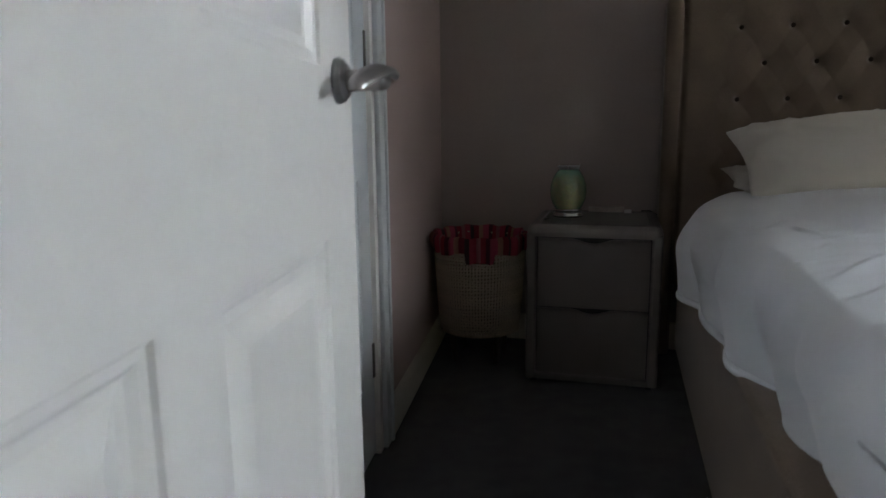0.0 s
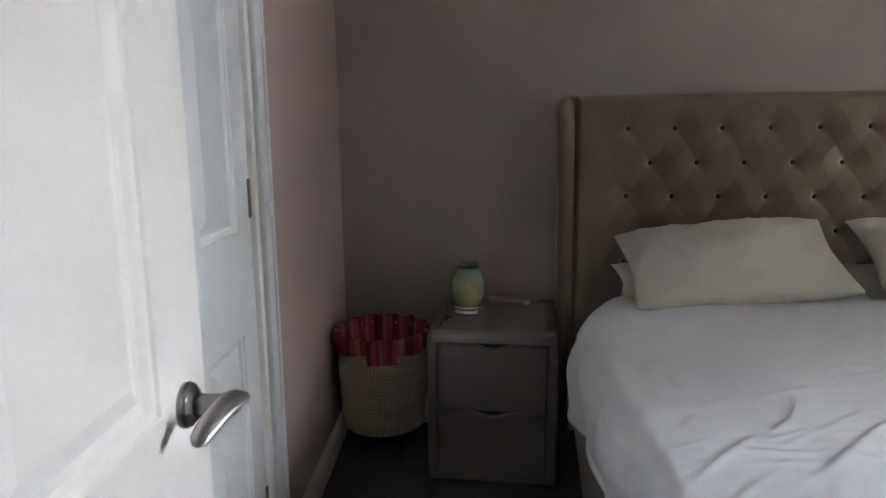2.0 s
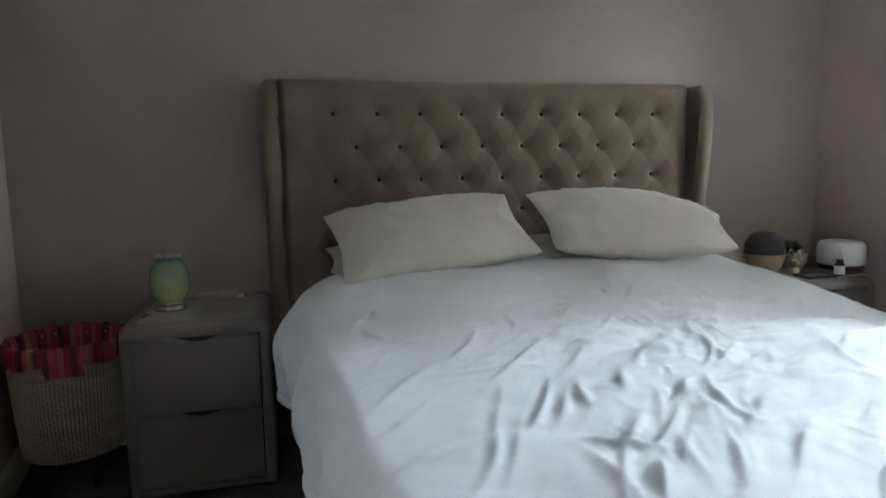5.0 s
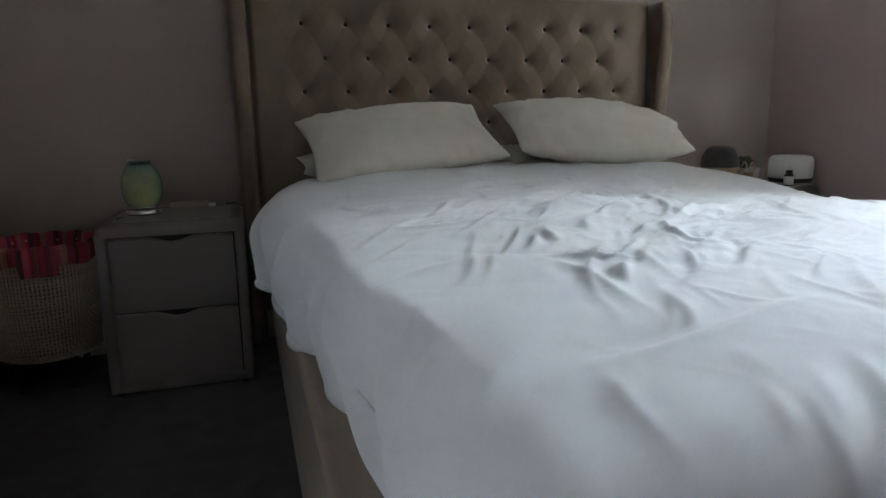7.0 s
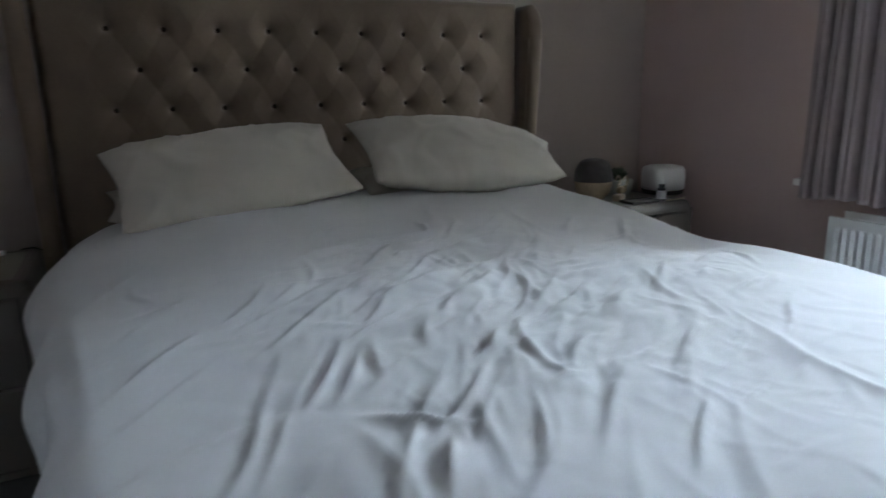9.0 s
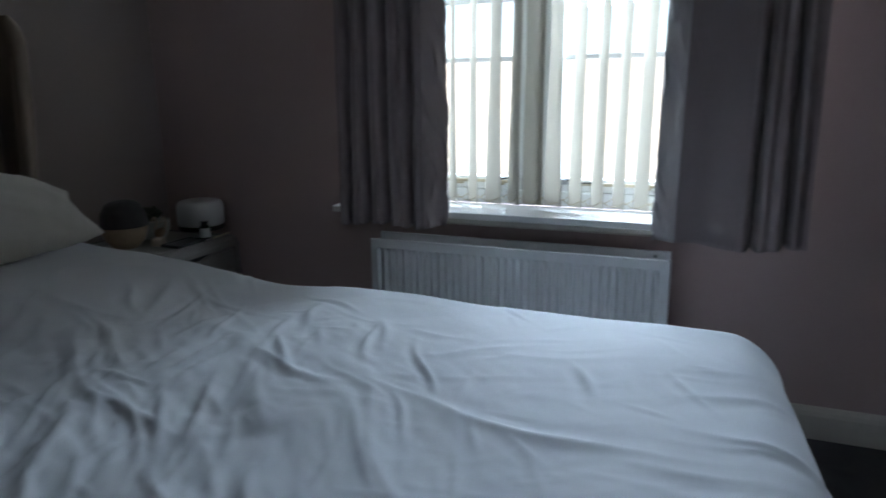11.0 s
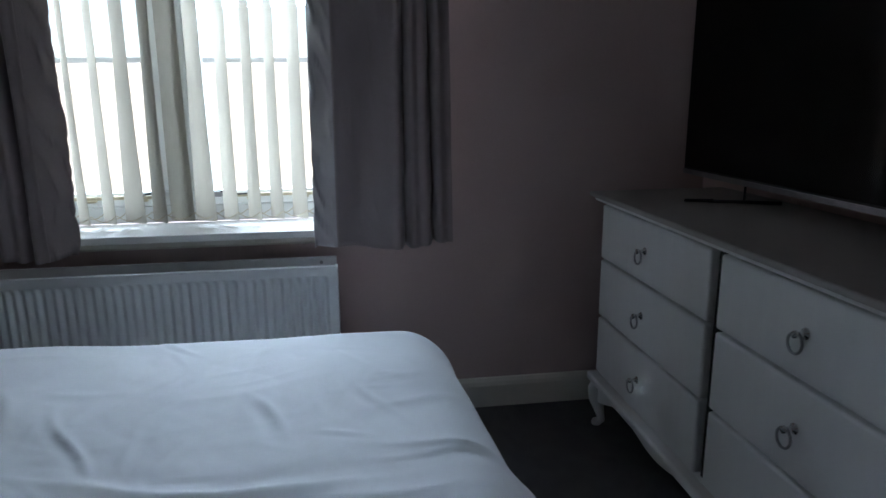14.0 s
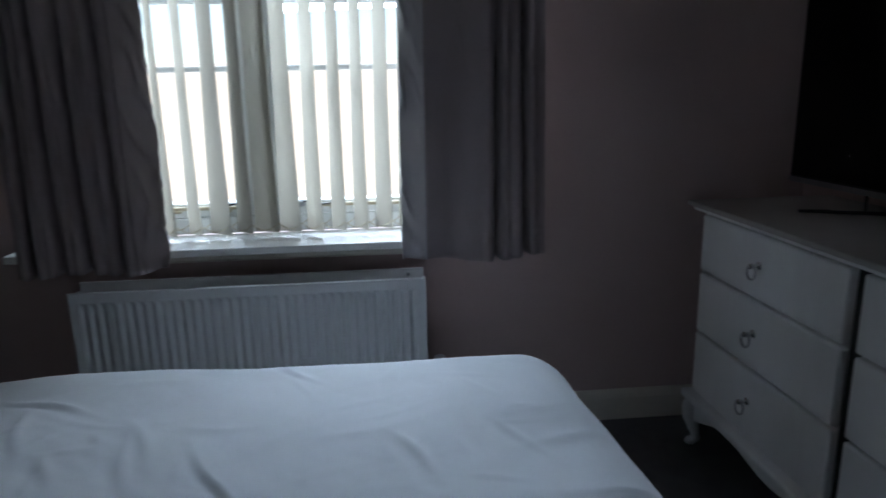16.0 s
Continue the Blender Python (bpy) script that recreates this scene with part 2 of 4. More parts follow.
def box(x0, x1, y0, y1, z0, z1, bevel=0.0, seg=2, bm=None):
    bm = bm or bmesh.new()
    vs = [bm.verts.new(p) for p in ((x0, y0, z0), (x1, y0, z0), (x1, y1, z0), (x0, y1, z0), (x0, y0, z1), (x1, y0, z1), (x1, y1, z1), (x0, y1, z1))]
    fs = [bm.faces.new([vs[i] for i in q]) for q in ((0, 3, 2, 1), (4, 5, 6, 7), (0, 1, 5, 4), (1, 2, 6, 5), (2, 3, 7, 6), (3, 0, 4, 7))]
    if bevel:
        es = list({e for f in fs for e in f.edges})
        bmesh.ops.bevel(bm, geom=es, offset=bevel, segments=seg, affect="EDGES", profile=0.5)
    return bm


def lathe(profile, n=32, bm=None, cx=0.0, cy=0.0, sx=1.0, sy=1.0):
    """Turns (radius, height) pairs round the z axis."""
    bm = bm or bmesh.new()
    rings = []
    for r, z in profile:
        if r < 1e-5:
            rings.append([bm.verts.new((cx, cy, z))])
        else:
            rings.append([bm.verts.new((cx + sx * r * math.cos(2 * math.pi * i / n), cy + sy * r * math.sin(2 * math.pi * i / n), z)) for i in range(n)])
    for a, b in zip(rings, rings[1:]):
        for i in range(n):
            j = (i + 1) % n
            if len(a) == 1 and len(b) == 1:
                continue
            if len(a) == 1:
                bm.faces.new((a[0], b[i], b[j]))
            elif len(b) == 1:
                bm.faces.new((a[i], b[0], a[j]))
            else:
                bm.faces.new((a[i], b[i], b[j], a[j]))
    return bm


def tube(points, radius, n=8, bm=None, closed=False):
    """A round bar along points; radius is one number or one for each point."""
    bm = bm or bmesh.new()
    pts = [Vector(p) for p in points]
    rad = radius if isinstance(radius, (list, tuple)) else [radius] * len(pts)
    rings = []
    side = None
    for i, p in enumerate(pts):
        a = pts[i - 1] if (i or closed) else p
        b = pts[(i + 1) % len(pts)] if (i < len(pts) - 1 or closed) else p
        t = (b - a).normalized()
        if side is None:
            side = t.orthogonal().normalized()
        side = (side - t * side.dot(t)).normalized()
        up = t.cross(side)
        rings.append([bm.verts.new(p + rad[i] * (side * math.cos(2 * math.pi * k / n) + up * math.sin(2 * math.pi * k / n))) for k in range(n)])
    for a, b in list(zip(rings, rings[1:])) + ([(rings[-1], rings[0])] if closed else []):
        for k in range(n):
            bm.faces.new((a[k], a[(k + 1) % n], b[(k + 1) % n], b[k]))
    if not closed:
        bm.faces.new(rings[0][::-1])
        bm.faces.new(rings[-1])
    return bm


def grid_mesh(fn, nu, nv, bm=None, closed_u=False):
    """A sheet of nu by nv cells; fn(u, v) gives a place for u, v from 0 to 1."""
    bm = bm or bmesh.new()
    vs = [[bm.verts.new(fn(i / nu, j / nv)) for j in range(nv + 1)] for i in range(nu if closed_u else nu + 1)]
    m = len(vs)
    for i in range(nu):
        for j in range(nv):
            bm.faces.new((vs[i][j], vs[(i + 1) % m][j], vs[(i + 1) % m][j + 1], vs[i][j + 1]))
    return bm


def prism(outline, z0, z1, bm=None, bevel=0.0):
    """An outline of (x, y) pairs raised from z0 to z1."""
    bm = bm or bmesh.new()
    lo = [bm.verts.new((x, y, z0)) for x, y in outline]
    hi = [bm.verts.new((x, y, z1)) for x, y in outline]
    bm.faces.new(lo[::-1])
    bm.faces.new(hi)
    n = len(lo)
    for i in range(n):
        bm.faces.new((lo[i], lo[(i + 1) % n], hi[(i + 1) % n], hi[i]))
    if bevel:
        bmesh.ops.bevel(bm, geom=list(bm.edges), offset=bevel, segments=2, affect="EDGES", profile=0.5)
    return bm


def thicken(bm, t):
    bmesh.ops.recalc_face_normals(bm, faces=bm.faces)
    bm.normal_update()
    bmesh.ops.solidify(bm, geom=list(bm.faces), thickness=t)
    return bm


def setting(name, bm, mat, label, category, smooth=False, matrix=None):
    return tagged(part(name, bm, mat, smooth=smooth, matrix=matrix), label, category, kind="structure")


# ---- the shell of the room ----
N, E, S, CEIL = 3.717, 3.238, 0.735, 2.40
WEST = pose(-0.25, 2.6, 0, 0, 0, 6.1)          # the west wall leans a little off square; its face is local x = 0

setting("floor", box(-0.75, 3.6, -0.9, 3.9, -0.12, 0.0), M_CARPET, "dark charcoal grey short-pile fitted carpet", "carpet")
setting("ceiling", box(-0.75, 3.6, -0.9, 3.9, CEIL, CEIL + 0.12), M_CEIL, "plain white painted ceiling", "ceiling")
setting("wall_north", box(-0.75, E + 0.3, N, N + 0.15, 0, CEIL), M_TAUPE, "smooth taupe grey painted wall behind the bed", "wall")

WY0, WY1, WZ0, WZ1 = 1.22, 2.72, 0.737, 2.08   # the window's opening
wall_east = thing("wall_east", pose(0, 0, 0), "pale pinkish grey painted wall with the window", "wall", kind="structure")
part("wall_section", box(E, E + 0.3, 0.0, WY0, 0, CEIL), M_PINK, wall_east)
part("wall_section", box(E, E + 0.3, WY1, N, 0, CEIL), M_PINK, wall_east)
part("wall_section", box(E, E + 0.3, WY0, WY1, 0, WZ0 - 0.026), M_PINK, wall_east)
part("wall_section", box(E, E + 0.3, WY0, WY1, WZ1, CEIL), M_PINK, wall_east)

wall_west = thing("wall_west", WEST, "pale pinkish grey painted wall beside the cupboard door", "wall", kind="structure")
part("wall_section", box(-0.12, 0.0, -0.045, 1.25, 0, CEIL), M_PINK, wall_west)
part("wall_section", box(-0.12, 0.0, -2.2, -0.87, 0, CEIL), M_PINK, wall_west)
part("wall_section", box(-0.12, 0.0, -0.87, -0.045, 2.04, CEIL), M_PINK, wall_west)
part("cupboard_back", box(-0.16, -0.125, -0.95, 0.05, 0, 2.1), M_HALL, wall_west)

wall_south = thing("wall_south", pose(0, 0, 0), "pale pinkish grey painted wall with the doorway", "wall", kind="structure")
part("wall_section", box(-0.3, 0.165, S - 0.11, S, 0, CEIL), M_PINK, wall_south)
part("wall_section", box(0.165, 1.14, S - 0.11, S, 2.04, CEIL), M_PINK, wall_south)
part("wall_section", box(1.14, 1.5, S - 0.11, S, 0, CEIL), M_PINK, wall_south)
part("wall_section", box(1.4, 1.5, 0.0, S - 0.11, 0, CEIL), M_PINK, wall_south)
part("wall_section", box(1.4, E, -0.06, 0.09, 0, CEIL), M_PINK, wall_south)

# unseen box behind the doorway, added to shut out ambient light
hall = thing("wall_hall_unseen", pose(0, 0, 0), "plain unseen landing walls added to keep outside light from the doorway", "wall", kind="structure")
part("wall_section", box(-0.6, -0.5, -0.9, 0.8, 0, CEIL), M_HALL, hall)
part("wall_section", box(1.3, 1.399, -0.9, S - 0.11, 0, CEIL), M_HALL, hall)
part("wall_section", box(-0.5, 1.3, -0.9, -0.8, 0, CEIL), M_HALL, hall)


def skirting_profile(length):
    """A skirting board along +y from 0, its back at x = 0."""
    out = [(0, 0), (0.016, 0), (0.016, 0.085), (0.013, 0.1), (0.007, 0.112), (0, 0.116)]
    bm = bmesh.new()
    a = [bm.verts.new((x, 0, z)) for x, z in out]
    b = [bm.verts.new((x, length, z)) for x, z in out]
    bm.faces.new(a)
    bm.faces.new(b[::-1])
    for i in range(len(out)):
        j = (i + 1) % len(out)
        bm.faces.new((a[i], a[j], b[j], b[i]))
    return bm


setting("baseboard_west", skirting_profile(1.09), M_SKIRT, "cream painted moulded skirting board", "skirting board", matrix=WEST @ pose(0.0, 0.032, 0))
setting("baseboard_north", skirting_profile(3.55), M_SKIRT, "cream painted moulded skirting board", "skirting board", matrix=pose(3.215, N, 0, 0, 0, 90) @ Matrix.Diagonal((-1, 1, 1, 1)))
setting("baseboard_east", skirting_profile(N - 0.12), M_SKIRT, "cream painted moulded skirting board", "skirting board", matrix=pose(E, N, 0, 0, 0, 180))


# ---- doors ----
def panel_leaf(width, height, thick, cells):
    """A moulded door leaf: x across from 0, z up, its front at y = 0. cells: (x0, x1, z0, z1) of each sunk panel."""
    bm = bmesh.new()
    xs = sorted({0, width, *[c[0] for c in cells], *[c[1] for c in cells]})
    zs = sorted({0, height, *[c[2] for c in cells], *[c[3] for c in cells]})
    def ring(c, inset, y):
        return [bm.verts.new(p) for p in ((c[0] + inset, y, c[2] + inset), (c[1] - inset, y, c[2] + inset), (c[1] - inset, y, c[3] - inset), (c[0] + inset, y, c[3] - inset))]
    for side, flip in ((0.0, 1), (thick, -1)):
        for x0, x1 in zip(xs, xs[1:]):
            for z0, z1 in zip(zs, zs[1:]):
                mid = ((x0 + x1) / 2, (z0 + z1) / 2)
                hit = [c for c in cells if c[0] < mid[0] < c[1] and c[2] < mid[1] < c[3]]
                if not hit:
                    bm.faces.new([bm.verts.new(p) for p in ((x0, side, z0), (x1, side, z0), (x1, side, z1), (x0, side, z1))])
        for c in cells:
            steps = [(0, 0), (0.003, 0.004), (0.011, 0.005), (0.018, 0.011), (0.028, 0.012), (0.054, 0.003), (0.058, 0.003)]
            rings = [ring(c, i, side + flip * d) for i, d in steps]
            for a, b in zip(rings, rings[1:]):
                for k in range(4):
                    bm.faces.new((a[k], a[(k + 1) % 4], b[(k + 1) % 4], b[k]))
            bm.faces.new(rings[-1])
    for q in (((0, 0, 0), (0, thick, 0), (0, thick, height), (0, 0, height)), ((width, 0, 0), (width, thick, 0), (width, thick, height), (width, 0, height)),
              ((0, 0, 0), (width, 0, 0), (width, thick, 0), (0, thick, 0)), ((0, 0, height), (width, 0, height), (width, thick, height), (0, thick, height))):
        bm.faces.new([bm.verts.new(p) for p in q])
    bmesh.ops.remove_doubles(bm, verts=bm.verts, dist=0.0005)
    return bm


def four_panels(width, stile, mid, lo=(0.22, 0.80), hi=(1.06, 1.86)):
    w = (width - 2 * stile - mid) / 2
    cols = [(stile, stile + w), (stile + w + mid, width - stile)]
    return [(a, b, *r) for a, b in cols for r in (lo, hi)]


def lever_handle(parent, x, z, towards, front=-1):
    """A lever on a round rose, on the leaf's face; towards: +1 or -1, the way that the lever points along x."""
    h = tagged(new("door_handle"), "curved chrome lever on a round ribbed rose")
    h.matrix_basis = pose(x, 0 if front < 0 else 0.04, z)
    h.parent = parent
    turn = pose(0, 0, 0, 90 if front < 0 else -90)
    part("rose", lathe([(0, 0), (0.027, 0), (0.0275, 0.004), (0.0265, 0.0055), (0.025, 0.006), (0.0255, 0.009), (0.0225, 0.0105), (0.0215, 0.0105), (0.0195, 0.014), (0, 0.0145)], 36), M_NICKEL, h, smooth=True, matrix=turn)
    f = front
    part("neck", tube([(0, f * 0.008, 0), (0, f * 0.030, 0), (0, f * 0.052, 0), (towards * 0.004, f * 0.060, 0)], [0.0135, 0.0125, 0.0125, 0.012], 18), M_SATIN, h, smooth=True)
    # a flat blade that rolls over the end of the neck and sweeps back, widening to a rounded tip
    spine = [(-0.013, 0.071, 0.002), (-0.008, 0.069, 0.007), (0.000, 0.066, 0.010), (0.014, 0.061, 0.011), (0.030, 0.055, 0.008), (0.046, 0.049, 0.002), (0.061, 0.044, -0.005), (0.073, 0.041, -0.011), (0.078, 0.039, -0.014)]
    wide = [0.003, 0.008, 0.0125, 0.014, 0.0135, 0.013, 0.012, 0.010, 0.004]
    bm = bmesh.new()
    rings = []
    for i, ((x, y, z), w) in enumerate(zip(spine, wide)):
        a, b = Vector(spine[max(0, i - 1)]), Vector(spine[min(len(spine) - 1, i + 1)])
        t = (b - a).normalized()
        across = Vector((0, 1, -0.45)).cross(t).cross(t).normalized()
        out = t.cross(across).normalized()
        ring = []
        for k in range(14):
            q = 2 * math.pi * k / 14
            p = Vector((x, y, z)) + across * (w * math.cos(q)) + out * (0.0052 * math.sin(q) * min(1, w / 0.009))
            ring.append(bm.verts.new((towards * p.x, f * p.y, p.z)))
        rings.append(ring)
    for a, b in zip(rings, rings[1:]):
        for k in range(14):
            bm.faces.new((a[k], a[(k + 1) % 14], b[(k + 1) % 14], b[k]))
    bm.faces.new(rings[0])
    bm.faces.new(rings[-1])
    part("lever", bm, M_SATIN, h, smooth=True)
    return h


def hinge(parent, x, z, y=0.0):
    h = part("hinge", box(x - 0.012, x + 0.014, y - 0.003, y + 0.002, z - 0.05, z + 0.05), M_HINGE, parent, "tarnished steel butt hinge")
    part("knuckle", tube([(x, y - 0.006, z - 0.05), (x, y - 0.006, z + 0.05)], 0.006, 10), M_HINGE, h, smooth=True)
    return h


# the bedroom door, swung into the room; local x runs from its hinge to its free edge, local -y faces the room
DW = 0.92
ang = math.degrees(math.atan2(0.989, -0.147))
door_1 = thing("door_1", pose(0.20, 0.75, 0.012, 0, 0, ang), "white gloss four-panel bedroom door standing open", "door", kind="structure")
part("leaf", panel_leaf(DW, 1.98, 0.035, four_panels(DW, 0.13, 0.09, (0.22, 0.797), (0.993, 1.86))), M_GLOSS, door_1)
lever_handle(door_1, DW - 0.067, 0.981, -1, -1)
lever_handle(door_1, DW - 0.067, 0.981, -1, 1)
for z in (0.25, 1.0, 1.75):
    hinge(door_1, 0.004, z, 0.0)
part("latch_plate", box(DW - 0.001, DW + 0.0015, 0.007, 0.028, 0.93, 1.05), M_NICKEL, door_1, "brass latch plate")

# the cupboard door in the west wall
CW = 0.76
door_2 = thing("door_2", WEST @ pose(-0.012, -0.078, 0.01, 0, 0, -90) @ pose(0, 0, 0, 0, 0, 0), "white gloss four-panel cupboard door, shut", "door", kind="structure")
part("leaf", panel_leaf(CW, 1.98, 0.035, four_panels(CW, 0.1, 0.09)), M_GLOSS_SHADE, door_2, matrix=Matrix.Diagonal((1, -1, 1, 1)) @ pose(0, 0, 0))
for z in (0.28, 1.135, 1.78):
    hinge(door_2, -0.002, z, 0.002)
trim_2 = thing("trim_cupboard_door", WEST, "white gloss moulded door surround", "door surround", kind="structure")


def architrave(y0, y1, z0, z1, flip=False):
    bm = box(0.0, 0.016, y0, y1, z0, z1, 0.004)
    a, b = (y0 + 0.008, y0 + 0.024) if flip else (y1 - 0.024, y1 - 0.008)
    if z1 - z0 > 1:
        box(0.014, 0.023, a, b, z0, z1 - 0.02, 0.003, bm=bm)
    return bm


# architraves share the door's shaded white
part("architrave", architrave(-0.04, 0.03, 0, 2.11), M_GLOSS_SHADE, trim_2)
part("architrave", architrave(-0.945, -0.875, 0, 2.11, True), M_GLOSS_SHADE, trim_2)
part("architrave", architrave(-0.874, -0.041, 2.04, 2.11), M_GLOSS_SHADE, trim_2)
part("lining", box(-0.119, 0.002, -0.076, -0.046, 0, 2.03), M_GLOSS, trim_2)
part("lining", box(-0.119, 0.002, -0.869, -0.84, 0, 2.03), M_GLOSS, trim_2)
trim_1 = thing("trim_bedroom_door", pose(0, 0, 0), "white gloss moulded doorway surround", "door surround", kind="structure")
part("lining", box(0.166, 0.188, S - 0.108, S - 0.002, 0, 2.03), M_GLOSS, trim_1)
part("lining", box(1.118, 1.139, S - 0.108, S - 0.002, 0, 2.03), M_GLOSS, trim_1)
part("architrave", box(1.12, 1.19, S, S + 0.016, 0, 2.1, 0.004), M_GLOSS, trim_1)

# ---- window ----
window_1 = thing("window_1", pose(0, 0, 0), "white plastic two-light casement window behind blinds", "window", kind="structure")
FX0, FX1 = 3.36, 3.42
part("window_frame", box(FX0, FX1, WY0, WY1, WZ0, WZ0 + 0.06, 0.006), M_UPVC, window_1)
part("window_frame", box(FX0, FX1, WY0, WY1, WZ1 - 0.06, WZ1, 0.006), M_UPVC, window_1)
part("window_frame", box(FX0, FX1, WY0, WY0 + 0.06, WZ0 + 0.06, WZ1 - 0.06, 0.006), M_UPVC, window_1)
part("window_frame", box(FX0, FX1, WY1 - 0.06, WY1, WZ0 + 0.06, WZ1 - 0.06, 0.006), M_UPVC, window_1)
part("mullion", box(FX0, FX1, 1.94, 2.0, WZ0 + 0.06, WZ1 - 0.06, 0.006), M_UPVC, window_1)
for y0, y1 in ((WY0 + 0.062, 1.938), (2.002, WY1 - 0.062)):
    z0, z1 = WZ0 + 0.062, WZ1 - 0.062
    sash = new("casement")
    sash.parent = window_1
    w = 0.05
    part("rail", box(FX0 - 0.012, FX1 - 0.012, y0, y1, z0, z0 + w, 0.006), M_UPVC, sash)
    part("rail", box(FX0 - 0.012, FX1 - 0.012, y0, y1, z1 - w, z1, 0.006), M_UPVC, sash)
    part("rail", box(FX0 - 0.012, FX1 - 0.012, y0, y0 + w, z0 + w, z1 - w, 0.006), M_UPVC, sash)
    part("rail", box(FX0 - 0.012, FX1 - 0.012, y1 - w, y1, z0 + w, z1 - w, 0.006), M_UPVC, sash)
    for z in (1.285, 1.50):
        part("glazing_bar", box(3.375, 3.395, y0 + w, y1 - w, z, z + 0.02, 0.003), M_UPVC, sash)
    pane = part("pane", box(3.383, 3.387, y0 + w, y1 - w, z0 + w, z1 - w), M_GLASS, sash)
    pane.visible_shadow = False
    # the stay along the bottom rail, its rests, and the dark lever of the fastener
    stay = part("stay", box(3.330, 3.338, y0 + 0.07, y1 - 0.11, 0.826, 0.838, 0.002), M_STAY, sash, "cream metal window stay")
    for dy in (0.10, 0.27, 0.44):
        part("stay_rest", box(3.328, 3.349, y0 + dy, y0 + dy + 0.045, 0.817, 0.8255, 0.003), M_STAY, stay)
    for y, s in ((y0 + 0.06, 1), (y1 - 0.07, -1)):
        lev = part("fastener", box(3.322, 3.349, y - 0.018, y + 0.018, 0.828, 0.850, 0.005), M_NICKEL, sash, "small dark metal fastener")
        part("lever", tube([(3.332, y, 0.848), (3.322, y + s * 0.03, 0.846), (3.316, y + s * 0.075, 0.838), (3.314, y + s * 0.105, 0.840)], [0.005, 0.004, 0.0032, 0.003], 8), M_BLACK, lev, smooth=True)
part("window_sill", prism([(E - 0.118, WY0 - 0.07), (E + 0.0, WY0 - 0.07), (E + 0.0, WY0 + 0.001), (3.359, WY0 + 0.001), (3.359, WY1 - 0.001), (E + 0.0, WY1 - 0.001), (E + 0.0, WY1 + 0.035), (E - 0.118, WY1 + 0.035)], WZ0 - 0.025, WZ0, bevel=0.004), M_GLOSS, window_1, "white gloss window sill")
part("sill_moulding", box(E - 0.03, E - 0.001, WY0 - 0.05, WY1 + 0.04, WZ0 - 0.065, WZ0 - 0.026, 0.008), M_SKIRT, window_1)
part("window_reveal", box(E + 0.001, 3.359, WY0 - 0.001, WY0 + 0.003, WZ0, WZ1), M_CEIL, window_1)
part("window_reveal", box(E + 0.001, 3.359, WY1 - 0.003, WY1 + 0.001, WZ0, WZ1), M_CEIL, window_1)

# outside: lawn to the horizon, and a pale house across the way
setting("ground", box(3.54, 120, -60, 60, -3.1, -3.0), M_GRASS, "green lawn outside the window", "ground")


house = thing("house", pose(15.0, 0, -3.0), "pale rendered building with an almost flat roof across the way", "house")
part("wall", box(0, 6, -6, 12, 0, 4.85), M_BRICK, house)
bm = bmesh.new()
ra = [[bm.verts.new((x, y, z)) for x, z in ((0.02, 4.851), (3.0, 4.90), (5.98, 4.851), (5.98, 4.88), (3.0, 4.95), (0.02, 4.88))] for y in (-5.98, 11.98)]
for k in range(6):
    bm.faces.new((ra[0][k], ra[0][(k + 1) % 6], ra[1][(k + 1) % 6], ra[1][k]))
bm.faces.new(ra[0])
bm.faces.new(ra[1][::-1])
part("roof", bm, M_TILE, house, "weathered pale roof")


# ---- vertical blind ----
blind = thing("vertical_blind", pose(3.262, 0, 0), "ivory vertical slat blind turned half open", "blind")
part("headrail", box(-0.02, 0.02, WY0 + 0.01, WY1 - 0.01, WZ1 - 0.05, WZ1 - 0.001, 0.004), M_UPVC, blind)


def slat_mesh(foot_turn):
    """A cloth slat that turns a little further towards its foot."""
    def fn(u, v):
        s = u - 0.5
        a = radians(foot_turn * max(0.0, 1 - v / 0.45) ** 1.3)
        x, y = 0.089 * s, 0.005 * (0.25 - s * s) * 4 - 0.0025 + 0.003 * math.sin(v * 6 + 1)
        return Vector((x * math.cos(a) - y * math.sin(a), x * math.sin(a) + y * math.cos(a), 0.757 + v * 1.28))
    bm = grid_mesh(fn, 6, 30)
    thicken(bm, 0.0012)
    return bm


SLAT_STEP = 0.0783
SLAT_TURNS = {5: 27, 6: 27, 7: 33, 8: 42, 9: 60, 10: 36, 11: 42, 12: 33}
slat_kinds = {}
slat_feet = []
for i in range(18):
    y = 1.188 + SLAT_STEP * (i + 1)
    twist = SLAT_TURNS.get(i, 31) + random.uniform(-2, 2)
    kind = 18 if i in (8, 11) else 9
    m = pose(0.0, y, 0, random.uniform(-0.3, 0.3), random.uniform(-0.4, 0.4), twist)
    slat_feet.append((y, radians(twist + kind)))
    if kind not in slat_kinds:
        slat_kinds[kind] = part("slat", slat_mesh(kind), M_SLAT, blind, matrix=m).data
    else:
        s = new("slat", slat_kinds[kind])
        s.parent, s.matrix_basis = blind, m
for end in (-0.042, 0.042):
    pts = []
    for (ya, ta), (yb, tb) in zip(slat_feet, slat_feet[1:]):
        a = Vector((end * math.cos(ta), ya + end * math.sin(ta), 0.787))
        b = Vector((end * math.cos(tb), yb + end * math.sin(tb), 0.787))
        pts += [a.lerp(b, k / 6) - Vector((0, 0, 0.020 * math.sin(math.pi * k / 6))) for k in range(6)]
    part("bead_chain", tube(pts, 0.0015, 5), M_STAY, blind, "cream bead chain along the foot of the slats")


